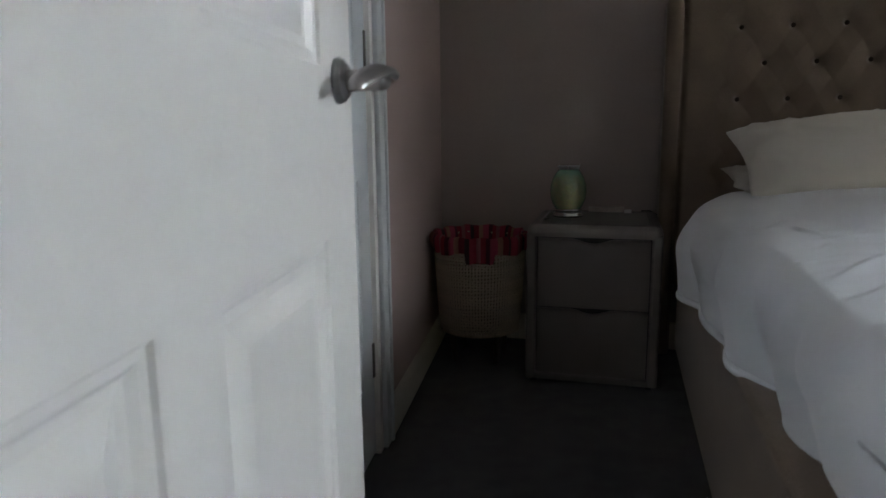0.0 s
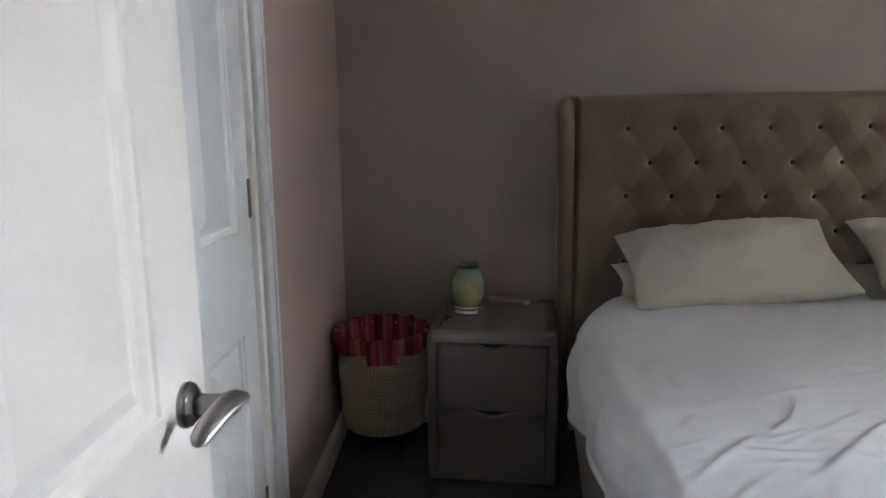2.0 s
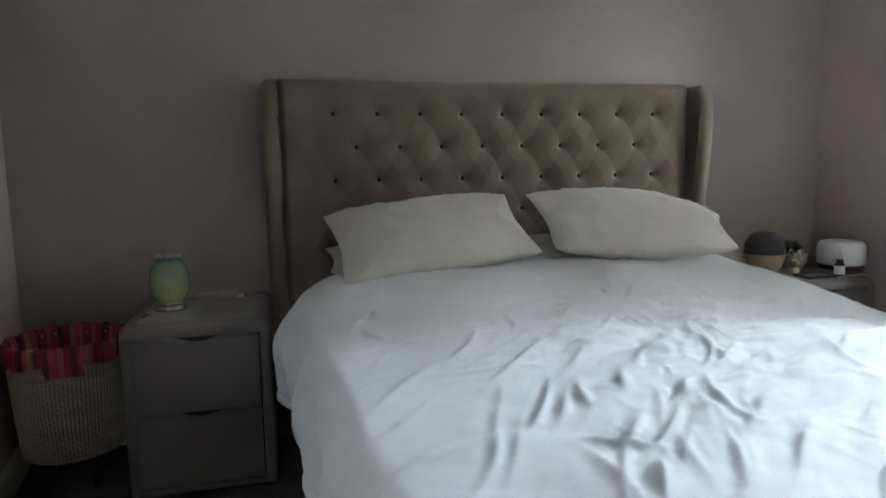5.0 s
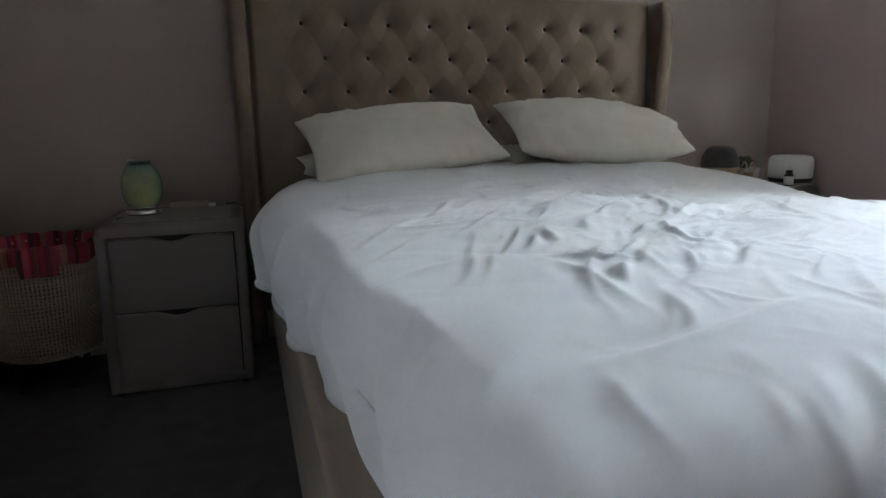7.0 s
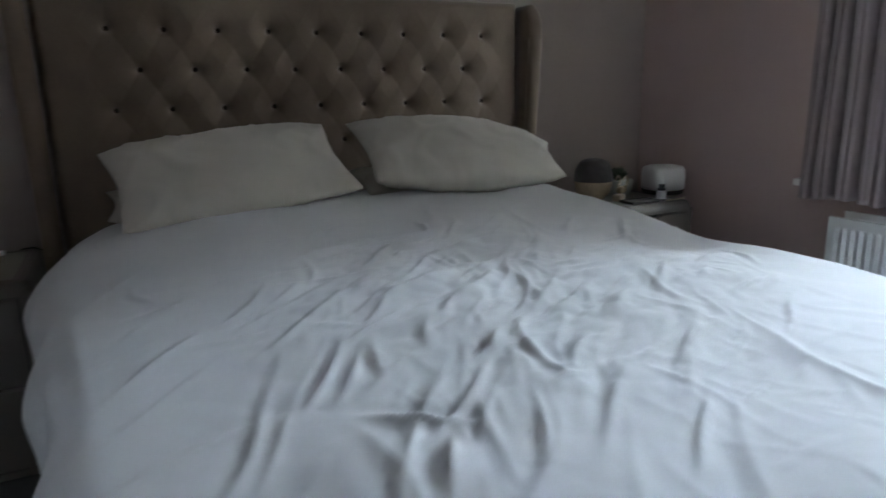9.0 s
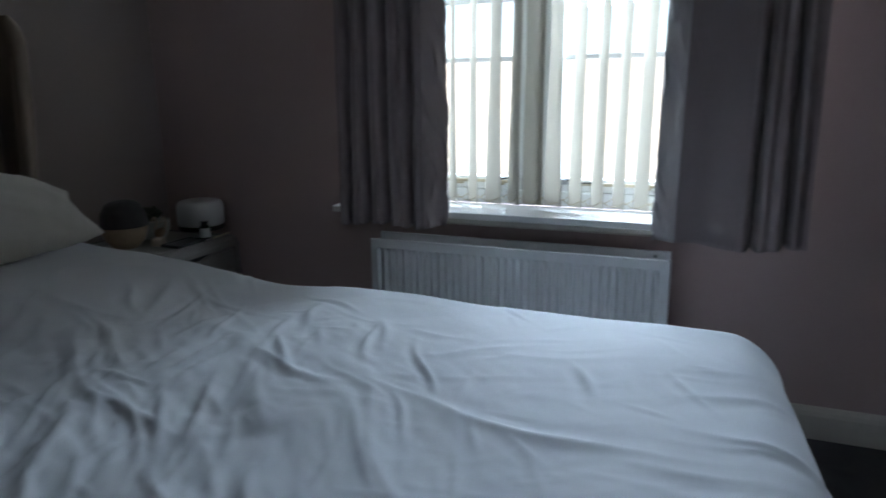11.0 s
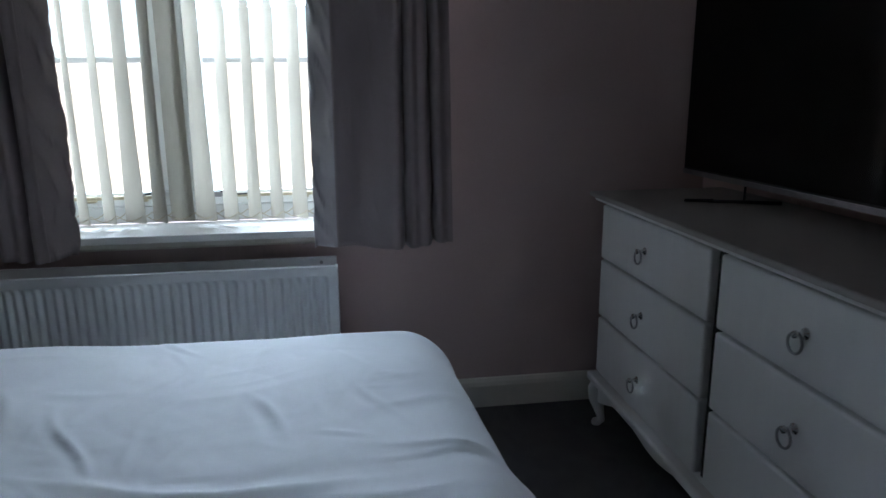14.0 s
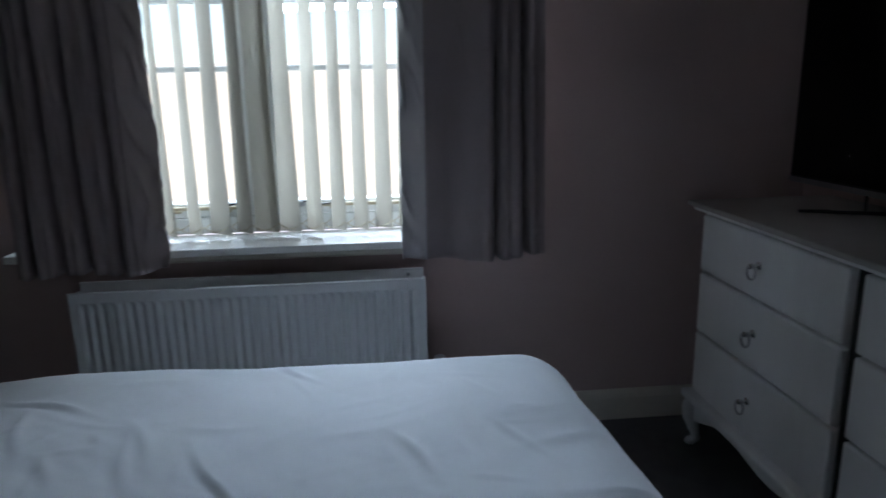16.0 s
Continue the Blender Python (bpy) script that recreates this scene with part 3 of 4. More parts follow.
# ---- curtains ----
def curtain_cloth(y0, y1, seed, inner, folds):
    """A hanging curtain between y0 and y1; inner: its end at the window, turned to the light; folds: shares of its width."""
    rnd = random.Random(seed)
    ph = [rnd.uniform(0, 6.28) for _ in range(4)]
    def fn(u, v):
        y = y0 + (y1 - y0) * u
        s = abs(u - inner)
        x = 0.078 * max(0.0, 1 - s / 0.17) * (0.72 + 0.28 * min(1.0, v * 7)) - 0.008 * math.sin(s * 9 + ph[0])
        for i, f in enumerate(folds):
            c = f + 0.012 * math.sin(v * 2.2 + ph[1] + i * 2)
            q = (s - c) / 0.024
            x += (0.052 - 0.012 * v) * math.exp(-q * q) - 0.012 * math.exp(-((abs(s - c) - 0.055) / 0.03) ** 2)
        x += 0.004 * math.sin(v * 9 + u * 20) - 0.010 * (1 - v)
        turn = max(0.0, 1 - s / 0.20)
        crease = 1 - min(1.0, 3.2 * abs(noise.noise(Vector((u * 7, v * 13 - u * 6, seed)))))
        x -= (0.024 * turn + 0.0015) * crease * crease * (0.4 + 0.6 * (1 - v))
        drop = 0.10 * min(0.05, max(-0.03, x)) + 0.008 * math.sin(u * 9 + ph[2])
        flare = (y - (y0 + y1) / 2) * 0.10 * (1 - v)
        return Vector((3.05 + x, y + flare, 0.69 + v * 1.5 + drop * (1 - v)))
    def piece(a, b, n):
        bm = grid_mesh(lambda u, v: fn(a + (b - a) * u, v), n, 90)
        thicken(bm, 0.004)
        return bm
    edge = 0.165
    if inner < 0.5:
        return piece(edge, 1.0, 145), piece(0.0, edge, 44)
    return piece(0.0, 1 - edge, 145), piece(1 - edge, 1.0, 44)


for y0, y1, seed, inner, folds in ((2.265, 2.655, 3, 0.0, (0.30, 0.52, 0.68, 0.88)), (1.095, 1.505, 8, 1.0, (0.66, 0.85))):
    cur = thing("curtain", pose(0, 0, 0), "grey mauve lined curtain drawn back beside the window", "curtain", "pair of curtains at the window")
    face, turned = curtain_cloth(y0, y1, seed, inner, folds)
    part("cloth", face, M_CURTAIN, cur, smooth=True)
    # only the south curtain's edge has light painted in; the other keeps plain cloth
    if inner > 0.5:
        part("lining", turned, M_LINING_LIT, cur, "satin lining at the front edge, paled for the window light on it", smooth=True)
    else:
        part("front_edge", turned, M_CURTAIN, cur, smooth=True)
    part("heading_tape", box(3.03, 3.236, y0 - 0.01, y1 + 0.01, 2.185, 2.25, 0.004), M_CURTAIN, cur)


# ---- radiator ----
def radiator():
    r = thing("radiator", pose(0, 0, 0), "white double-panel ribbed radiator under the window", "radiator")
    y0, y1, z0, z1 = 1.46, 2.543, 0.20, 0.631
    for name, xf, top in (("front_panel", 3.037, z1), ("back_panel", 3.125, z1 + 0.012)):
        ribs = 36
        pitch = (y1 - y0 - 0.05) / ribs
        prof = [(y0, 0.0), (y0 + 0.025, 0.0)]
        for k in range(ribs):
            for f in (0.12, 0.25, 0.38, 0.5, 0.62, 0.75, 0.88, 1.0):
                prof.append((y0 + 0.025 + (k + f) * pitch, 0.5 - 0.5 * math.cos(2 * math.pi * f)))
        prof.append((y1, 0.0))
        rows = [(z0, 0.0), (z0 + 0.03, 0.0), (z0 + 0.04, 0.6), (z0 + 0.052, 1.0), (top - 0.05, 1.0), (top - 0.04, 0.6), (top - 0.03, 0.0), (top, 0.0)]
        bm = bmesh.new()
        vs = [[bm.verts.new((xf + 0.009 * d * f, y, z)) for y, d in prof] for z, f in rows]
        for i in range(len(rows) - 1):
            for j in range(len(prof) - 1):
                bm.faces.new((vs[i][j], vs[i][j + 1], vs[i + 1][j + 1], vs[i + 1][j]))
        geo = bmesh.ops.extrude_edge_only(bm, edges=[e for e in bm.edges if e.is_boundary])
        for v in geo["geom"]:
            if isinstance(v, bmesh.types.BMVert):
                v.co.x = xf + 0.014
        part(name, bm, M_RADIATOR, r)
    part("top_edge", tube([(3.043, y0, z1 - 0.002), (3.043, y1, z1 - 0.002)], 0.005, 8), M_RADIATOR, r, smooth=True)
    part("side_cap", box(3.05, 3.12, y0 - 0.004, y0 + 0.004, z0 + 0.05, z1 - 0.012, 0.002), M_RADIATOR, r)
    part("side_cap", box(3.05, 3.12, y1 - 0.004, y1 + 0.004, z0 + 0.05, z1 - 0.012, 0.002), M_RADIATOR, r)
    for y in (y0 + 0.12, y1 - 0.12):
        part("wall_bracket", box(3.118, E, y - 0.015, y + 0.015, z0 + 0.05, z0 + 0.35, 0.002), M_RADIATOR, r)
    part("bleed_valve", lathe([(0, 0), (0.006, 0), (0.006, 0.012), (0, 0.012)], 10), M_NICKEL, r, matrix=pose(3.13, y0 + 0.05, z1 - 0.005, 0, -90, 0))
    v = part("valve", lathe([(0, 0), (0.014, 0), (0.016, 0.03), (0.02, 0.035), (0.021, 0.085), (0.017, 0.098), (0, 0.1)], 20), M_PLASTIC_W, r, "white plastic thermostatic valve", smooth=True, matrix=pose(3.085, y0 - 0.045, 0.25))
    part("pipe", tube([(0, 0, -0.249), (0, 0, 0.001)], 0.0075, 10), M_RADIATOR, v, smooth=True)
    part("pipe_tail", tube([(0, 0, 0.012), (0, 0.05, 0.012)], 0.009, 10), M_NICKEL, v, smooth=True)
    return r


radiator()


# ---- chest of drawers ----
def ring_pull(parent, x, z, y):
    k = part("pull", lathe([(0, 0), (0.012, 0), (0.011, 0.003), (0.006, 0.005), (0.005, 0.018), (0.008, 0.021), (0.007, 0.027), (0, 0.028)], 18), M_CHROME, parent, "chrome ring pull", smooth=True, matrix=pose(x, y, z, -90))
    ringpts = [(0.020 * math.sin(a), 0.017 - 0.020 * math.cos(a), 0.019 + 0.004 * math.sin(a / 2)) for a in [2 * math.pi * i / 28 for i in range(28)]]
    part("ring", tube(ringpts, 0.0028, 8, closed=True), M_NICKEL, k, smooth=True)


def cabriole(x, y, sx, sy):
    pts = [(x, y, 0.17), (x + sx * 0.012, y + sy * 0.012, 0.135), (x + sx * 0.014, y + sy * 0.014, 0.10), (x + sx * 0.002, y + sy * 0.002, 0.05), (x - sx * 0.002, y - sy * 0.002, 0.025), (x + sx * 0.012, y + sy * 0.012, 0.008), (x + sx * 0.016, y + sy * 0.016, 0.0)]
    return tube(pts, [0.034, 0.033, 0.026, 0.016, 0.0145, 0.017, 0.013], 12)


def chest():
    c = thing("chest_of_drawers", pose(0, 0, 0), "white painted six-drawer chest on cabriole legs with ring pulls", "chest of drawers")
    x0, x1, yb, yf = 1.66, 3.03, 0.115, 0.553
    body = box(x0, x1, yb, yf, 0.20, 0.8202, 0.004)
    part("body", body, M_CREAM_W, c)
    # raised black strip painting in the shade between the two drawer columns
    part("gap_shade_strip", box(2.294, 2.328, yf - 0.02, yf + 0.0035, 0.222, 0.816), M_GAP_SHADE, c, "black strip standing for the shaded recess between the drawers")
    # top with a stepped, rounded edge
    part("top", box(x0 - 0.03, x1 + 0.03, yb, yf + 0.05, 0.834, 0.850, 0.006, 3), M_TOP_DIM, c)
    part("top_moulding", box(x0 - 0.016, x1 + 0.016, yb, yf + 0.034, 0.8205, 0.8335, 0.005, 3), M_CREAM_W, c)
    part("base_moulding", box(x0 - 0.022, x1 + 0.022, yb, yf + 0.036, 0.172, 0.2, 0.009, 3), M_CREAM_W, c)
    # shaped apron
    n = 60
    out = []
    for i in range(n + 1):
        u = i / n
        x = x0 + 0.05 + (x1 - x0 - 0.1) * u
        s = abs(2 * u - 1)
        z = 0.14 + 0.028 * (0.5 + 0.5 * math.cos(s * math.pi * 3)) * (1 - 0.3 * s) - 0.03 * max(0, s - 0.8) * 5
        out.append((x, z))
    bm = bmesh.new()
    a = [[bm.verts.new((x, y, z)) for x, z in out] for y in (yf - 0.0, yf + 0.018)]
    b = [[bm.verts.new((x, y, 0.173)) for x, z in out] for y in (yf - 0.0, yf + 0.018)]
    for i in range(n):
        for q in ((a[0], b[0]), (b[1], a[1]), (a[1], a[0]), (b[0], b[1])):
            bm.faces.new((q[0][i], q[0][i + 1], q[1][i + 1], q[1][i]))
    part("apron", bm, M_CREAM_W, c)
    rows = ((0.633, 0.812), (0.431, 0.625), (0.227, 0.423))
    for cx0, cx1, ringx in ((2.332, 2.998, 2.672), (1.70, 2.289, 1.991)):
        for z0, z1 in rows:
            d = part("drawer", box(cx0, cx1, yf - 0.01, yf + 0.024, z0, z1, 0.007, 3), M_CREAM_W, c)
            d_mid = (z0 + z1) / 2
            ring_pull(d, ringx, d_mid + 0.006, yf + 0.0235)
    part("side_stile", box(1.665, 1.693, yf - 0.001, yf + 0.016, 0.21, 0.82, 0.004), M_CREAM_W, c)
    for x, sx in ((x0 + 0.015, -1), (x1 - 0.015, 1)):
        for y, sy in ((yf - 0.01, 1), (yb + 0.04, -1)):
            part("leg", cabriole(x, y, sx, sy if sy > 0 else 0.2), M_CREAM_W, c, smooth=True)
    return c


chest()


# ---- television ----
def television():
    t = thing("television", pose(2.395, 0.29, 0.850), "large black flat-screen television on two splayed feet", "television")
    w, h, z0 = 0.615, 0.71, 0.063
    part("back_cover", box(-w + 0.02, w - 0.02, -0.045, -0.012, z0 + 0.02, z0 + h - 0.02, 0.012), M_BLACK, t)
    part("bezel", box(-w, w, -0.014, 0.004, z0, z0 + h, 0.003), M_BLACK, t)
    part("screen", box(-w + 0.008, w - 0.008, 0.0035, 0.006, z0 + 0.018, z0 + h - 0.008), M_SCREEN, t)
    part("lower_trim", box(-w, w, -0.012, 0.0065, z0 - 0.004, z0 + 0.012, 0.002), M_NICKEL, t)
    for s in (1, -1):
        pts_f = [(s * 0.388, 0.118, 0.004), (s * 0.352, 0.045, 0.006), (s * 0.34, 0.01, z0 + 0.002)]
        pts_b = [(s * 0.388, 0.118, 0.004), (s * 0.30, -0.06, 0.0045), (s * 0.27, -0.12, 0.004)]
        bm = tube(pts_f[:2], [0.005, 0.006], 8)
        box(s * 0.325 - 0.0015, s * 0.325 + 0.0015, -0.040, -0.034, 0.004, z0 + 0.002, bm=bm)
        tube(pts_b, [0.005, 0.006, 0.007], 8, bm)
        part("foot", bm, M_NICKEL if s < 0 else M_BLACK, t, "slim metal foot", smooth=True)


television()

# ---- bed ----
BX0, BX1 = 0.63, 2.44
bed = thing("bed", pose(0, 0, 0), "taupe velvet wingback bed with a deep-buttoned headboard", "bed")
PX, PZ, X00, Z00 = 0.18, 0.27, 0.842, 1.314


def tuft(x, z):
    u, v = (x - X00) / PX, (z - Z00) / PZ
    p, q = u + v, u - v
    body = (abs(math.sin(math.pi * p)) * abs(math.sin(math.pi * q))) ** 0.42
    pleat = abs(math.sin(math.pi * u)) ** 0.5
    top = min(1, max(0, (z - Z00) / 0.05))
    h = body * (1 - top) + (1 - (1 - pleat) * max(0, 1 - (z - Z00) / 0.11)) * top
    i, j = round(p), round(q)
    bu, bv = (i + j) / 2, (i - j) / 2
    bx, bz = X00 + bu * PX, Z00 + bv * PZ
    inside = X00 - 0.02 < bx < X00 + 8 * PX + 0.02 and bz < Z00 + 0.01
    d = math.hypot(x - bx, z - bz)
    side = min(1, max(0, (X00 - x) / 0.09), 1) if x < X00 else min(1, max(0, (x - X00 - 8 * PX) / 0.09))
    h = 0.55 + 0.45 * (h * (1 - side) + side)
    dimple = 0.8 * math.exp(-(d / 0.017) ** 2) + 0.62 * math.exp(-(d / 0.048) ** 2) if inside else 0
    edge = min(1, (x - BX0) / 0.025, (BX1 - x) / 0.025, (1.447 - z) / 0.03)
    edge = max(0, edge)
    return 0.017 * h - 0.036 * dimple - 0.03 * (1 - edge) ** 2


def headboard_fn(u, v):
    x = BX0 + (BX1 - BX0) * u
    z = 0.30 + 1.147 * v
    return Vector((x, 3.640 - tuft(x, z), z))


bm = grid_mesh(headboard_fn, 400, 250)
geo = bmesh.ops.extrude_edge_only(bm, edges=[e for e in bm.edges if e.is_boundary])
for v in geo["geom"]:
    if isinstance(v, bmesh.types.BMVert):
        v.co.y = 3.700
headboard = part("headboard", bm, M_VELVET, bed, "deep-buttoned taupe velvet headboard", smooth=True)
bproto = None
for row in range(5):
    z = Z00 - row * PZ / 2
    for i in range(9 - row % 2):
        x = X00 + PX * i + (PX / 2 if row % 2 else 0)
        m = pose(x, 3.679, z, 90)
        if bproto is None:
            bproto = part("button", lathe([(0, 0.009), (0.005, 0.0085), (0.009, 0.006), (0.0105, 0.002), (0.009, 0)], 14), M_VELVET_SHADE, headboard, smooth=True, matrix=m)
        else:
            b = new("button", bproto.data)
            b.parent, b.matrix_basis = headboard, m


def wing_mesh(side):
    """A padded wing, deeper at its rounded top and narrower below; side: -1 left, +1 right."""
    def half(z):
        if z > 1.33:
            return 0.185 - 0.05 * ((z - 1.33) / 0.105) ** 2.2
        if z > 0.85:
            return 0.145 + 0.04 * math.sin((z - 0.85) / 0.48 * math.pi / 2)
        return 0.145
    bm = bmesh.new()
    rings = []
    xi = BX0 if side < 0 else BX1
    zs = [0.02 + i * 0.03 for i in range(44)] + [1.34, 1.36, 1.38, 1.40, 1.415, 1.426, 1.433, 1.436]
    for z in zs:
        d = half(z)
        yb, yf = 3.712, 3.712 - d
        t = 0.062
        if z > 1.40:
            t *= max(0.25, 1 - ((z - 1.40) / 0.04) ** 2)
        flare = side * 0.006 * max(0, (z - 0.7)) 
        ring = []
        r = t / 2
        cx = xi + side * 0.034 + flare * 0.3
        for k in range(13):
            a = math.pi * k / 12
            ring.append((cx - side * r * math.cos(a) + flare * 0.6, yf + r - r * math.sin(a), z))
        ring.append((cx + side * r, yb, z))
        ring.append((cx - side * r, yb, z))
        rings.append([bm.verts.new(p) for p in ring])
    for a, b in zip(rings, rings[1:]):
        n = len(a)
        for i in range(n):
            bm.faces.new((a[i], a[(i + 1) % n], b[(i + 1) % n], b[i]))
    bm.faces.new(rings[0])
    bm.faces.new(rings[-1])
    return bm


for s in (-1, 1):
    w = part("wing", wing_mesh(s), M_VELVET, bed, "padded velvet wing", smooth=True)
    xi = (BX0 if s < 0 else BX1) + s * 0.034
    part("piping", tube([(xi - s * 0.030, 3.585, 0.03), (xi - s * 0.030, 3.585, 0.85), (xi - s * 0.028, 3.55, 1.30)], 0.0035, 6), M_VELVET, w, smooth=True)


def rail_mesh(x0, x1, y0, y1, z0, z1):
    bm = box(x0, x1, y0, y1, z0, z1, 0.02, 4)
    return bm


part("side_rail", rail_mesh(0.655, 0.735, 1.36, 3.63, 0.03, 0.44), M_VELVET, bed)
part("side_rail", rail_mesh(2.335, 2.415, 1.36, 3.63, 0.03, 0.44), M_VELVET, bed)
part("foot_rail", rail_mesh(0.655, 2.415, 1.28, 1.357, 0.03, 0.46), M_VELVET, bed)
for x in (0.70, 2.37):
    for y in (1.33, 3.5):
        part("foot", lathe([(0, 0), (0.022, 0), (0.028, 0.035), (0, 0.035)], 14), M_WOOD_D, bed, matrix=pose(x, y, 0))
part("slat_base", box(0.736, 2.334, 1.36, 3.6, 0.26, 0.32), M_WOOD_D, bed)

mattress = thing("mattress", pose(0, 0, 0), "thick white mattress in a pale fitted sheet", "mattress")
part("body", box(0.845, 2.29, 1.46, 3.60, 0.321, 0.605, 0.08, 5), M_LINEN, mattress, smooth=True)


# ---- duvet ----
RX0, RX1, RY0, RY1 = 0.705, 2.28, 1.285, 3.30
RAD = 0.115


def make_strokes():
    """Ridges of crumpled cloth: middle, direction, half length, width, height and bend."""
    rnd = random.Random(41)
    out = []
    for n, cx, cy, sx, sy, am, asd, l0, l1, w0, w1, h0, h1 in (
            (85, 1.42, 2.20, 0.27, 0.24, 38, 20, 0.05, 0.20, 0.006, 0.013, 0.004, 0.011),
            (90, 1.35, 2.05, 0.33, 0.30, 42, 24, 0.03, 0.12, 0.005, 0.009, 0.002, 0.006),
            (20, 1.80, 2.45, 0.22, 0.22, 45, 14, 0.12, 0.34, 0.010, 0.022, 0.003, 0.008),
            (26, 1.22, 1.74, 0.26, 0.20, 52, 18, 0.10, 0.30, 0.007, 0.018, 0.002, 0.007),
            (40, 1.70, 1.66, 0.32, 0.28, 98, 20, 0.06, 0.20, 0.007, 0.015, 0.001, 0.003),
            (90, 1.75, 1.62, 0.34, 0.26, 140, 30, 0.03, 0.12, 0.006, 0.011, 0.0008, 0.0022),
            (14, 1.30, 1.32, 0.28, 0.07, 88, 12, 0.06, 0.18, 0.010, 0.022, 0.003, 0.007)):
        for _ in range(n):
            ang = radians(rnd.gauss(am, asd))
            out.append((rnd.gauss(cx, sx), rnd.gauss(cy, sy), math.cos(ang), math.sin(ang), rnd.uniform(l0, l1), rnd.uniform(w0, w1), rnd.uniform(h0, h1), rnd.uniform(-1.6, 1.6)))
    # the deep fold beside the crumpled middle, and a long pull towards the foot
    out += [(1.12, 1.80, 0.80, -0.60, 0.09, 0.013, 0.017, 1.0), (1.10, 1.68, 0.45, 0.89, 0.08, 0.013, 0.014, -1.0), (1.72, 1.74, -0.10, -0.99, 0.22, 0.010, 0.004, 0.8),
            (1.71, 1.58, 0.0, -1.0, 0.22, 0.016, 0.009, 0.3), (1.06, 1.425, 0.976, 0.216, 0.24, 0.024, 0.011, 0.2),
            (1.44, 2.21, 0.77, 0.64, 0.17, 0.020, 0.012, 0.4), (1.53, 2.11, 0.77, 0.64, 0.16, 0.018, 0.011, -0.3), (1.63, 2.00, 0.80, 0.60, 0.15, 0.016, 0.009, 0.2)]
    out += [(0.99 + 0.055 * k, 1.25 + 0.01 * (k % 2), 0.42, 0.91, 0.07 + 0.01 * (k % 3), 0.013, 0.004, 0.5) for k in range(5)]
    return out


def crumple(px, py):
    """Heights of the crumples over whole arrays of places: sharp-edged ridges and facets, strongest in the middle."""
    flat = np.array([[noise.noise(Vector((x * 5, y * 5, 4.2))), noise.noise(Vector((x * 5, y * 5, 9.7)))] for x, y in zip(px.ravel(), py.ravel())])
    wx = px + 0.035 * flat[:, 0].reshape(px.shape)
    wy = py + 0.035 * flat[:, 1].reshape(px.shape)
    up, down = np.zeros_like(px), np.zeros_like(px)
    for cx, cy, ca, sa, ln, wd, ht, bend in make_strokes():
        dx, dy = wx - cx, wy - cy
        p = (dx * ca + dy * sa) / ln
        q = (-dx * sa + dy * ca - bend * ln * ln * p * p * 0.5) / wd
        w = ht * np.exp(-p * p * 2.2) * (np.exp(-np.abs(q) ** 1.25) - 0.45 * np.exp(-((q - 1.7) / 1.3) ** 2))
        up += np.maximum(w, 0) ** 3
        down += np.maximum(-w, 0) ** 3
    h = 0.93 * (np.cbrt(up) - np.cbrt(down))
    mid = np.exp(-((px - 1.45) / 0.42) ** 2 - ((py - 2.12) / 0.42) ** 2)
    ca, sa = math.cos(radians(40)), math.sin(radians(40))
    facet = np.zeros_like(px).ravel()
    for i, (x, y, m) in enumerate(zip(wx.ravel(), wy.ravel(), mid.ravel())):
        p, q = x * ca + y * sa, -x * sa + y * ca
        if m > 0.02:
            facet[i] = m * (0.018 * abs(noise.noise(Vector((p * 3.5, q * 8, 1)))) + 0.011 * abs(noise.noise(Vector((p * 8, q * 17, 5)))) + 0.005 * abs(noise.noise(Vector((p * 17, q * 31, 8)))))
        facet[i] += 0.0028 * abs(noise.noise(Vector((x * 7 + y * 3, y * 9, 3)))) + 0.016 * noise.noise(Vector((x * 2.3, y * 2.3, 2.0))) + 0.005 * noise.noise(Vector((x * 5.5, y * 5.5, 7.0)))
    return h + facet.reshape(px.shape)


def duvet_top(x, y):
    up = 0.035 * min(1, max(0, (y - 2.3) / 0.9))
    edge = -0.026 * math.exp(-((x - 2.12) / 0.33) ** 2 - ((y - 2.48) / 0.3) ** 2)
    belly = 0.028 * math.cos((x - 1.5) / 0.95 * math.pi / 2) ** 1 if abs(x - 1.5) < 0.95 else 0
    low = -0.03 * min(1, max(0, (2.2 - y) / 0.6)) - 0.004 * min(1, max(0, (x - 1.7) / 0.5))
    return 0.688 + edge + up + low + belly - 0.004 * min(1, max(0, (x - 1.75) / 0.4)) * min(1, max(0, (y - 1.7) / 0.4)) + 0.02 * math.exp(-((x - 2.0) / 0.3) ** 2 - ((y - 2.85) / 0.25) ** 2)


LEFT, RIGHT, FOOT = 0.34, 0.62, 0.60


DU, DV = 420, 440


def duvet_flat(u, v):
    py = RY0 - FOOT + (RY1 + 0.16 - RY0 + FOOT) * v
    skew = 0.085 * min(1, max(0, (2.75 - py) / 1.2)) + 0.035 * min(1, max(0, (2.1 - py) / 0.7))
    rx0 = RX0 + skew + 0.13 * max(0, (py - 2.95) / 0.4) ** 1.5
    return rx0 - LEFT + (RX1 - rx0 + LEFT + RIGHT) * u, py, rx0


FLAT = [[duvet_flat(i / DU, j / DV) for j in range(DV + 1)] for i in range(DU + 1)]
CRUMPLE = crumple(np.array([[c[0] for c in r] for r in FLAT]), np.array([[c[1] for c in r] for r in FLAT]))


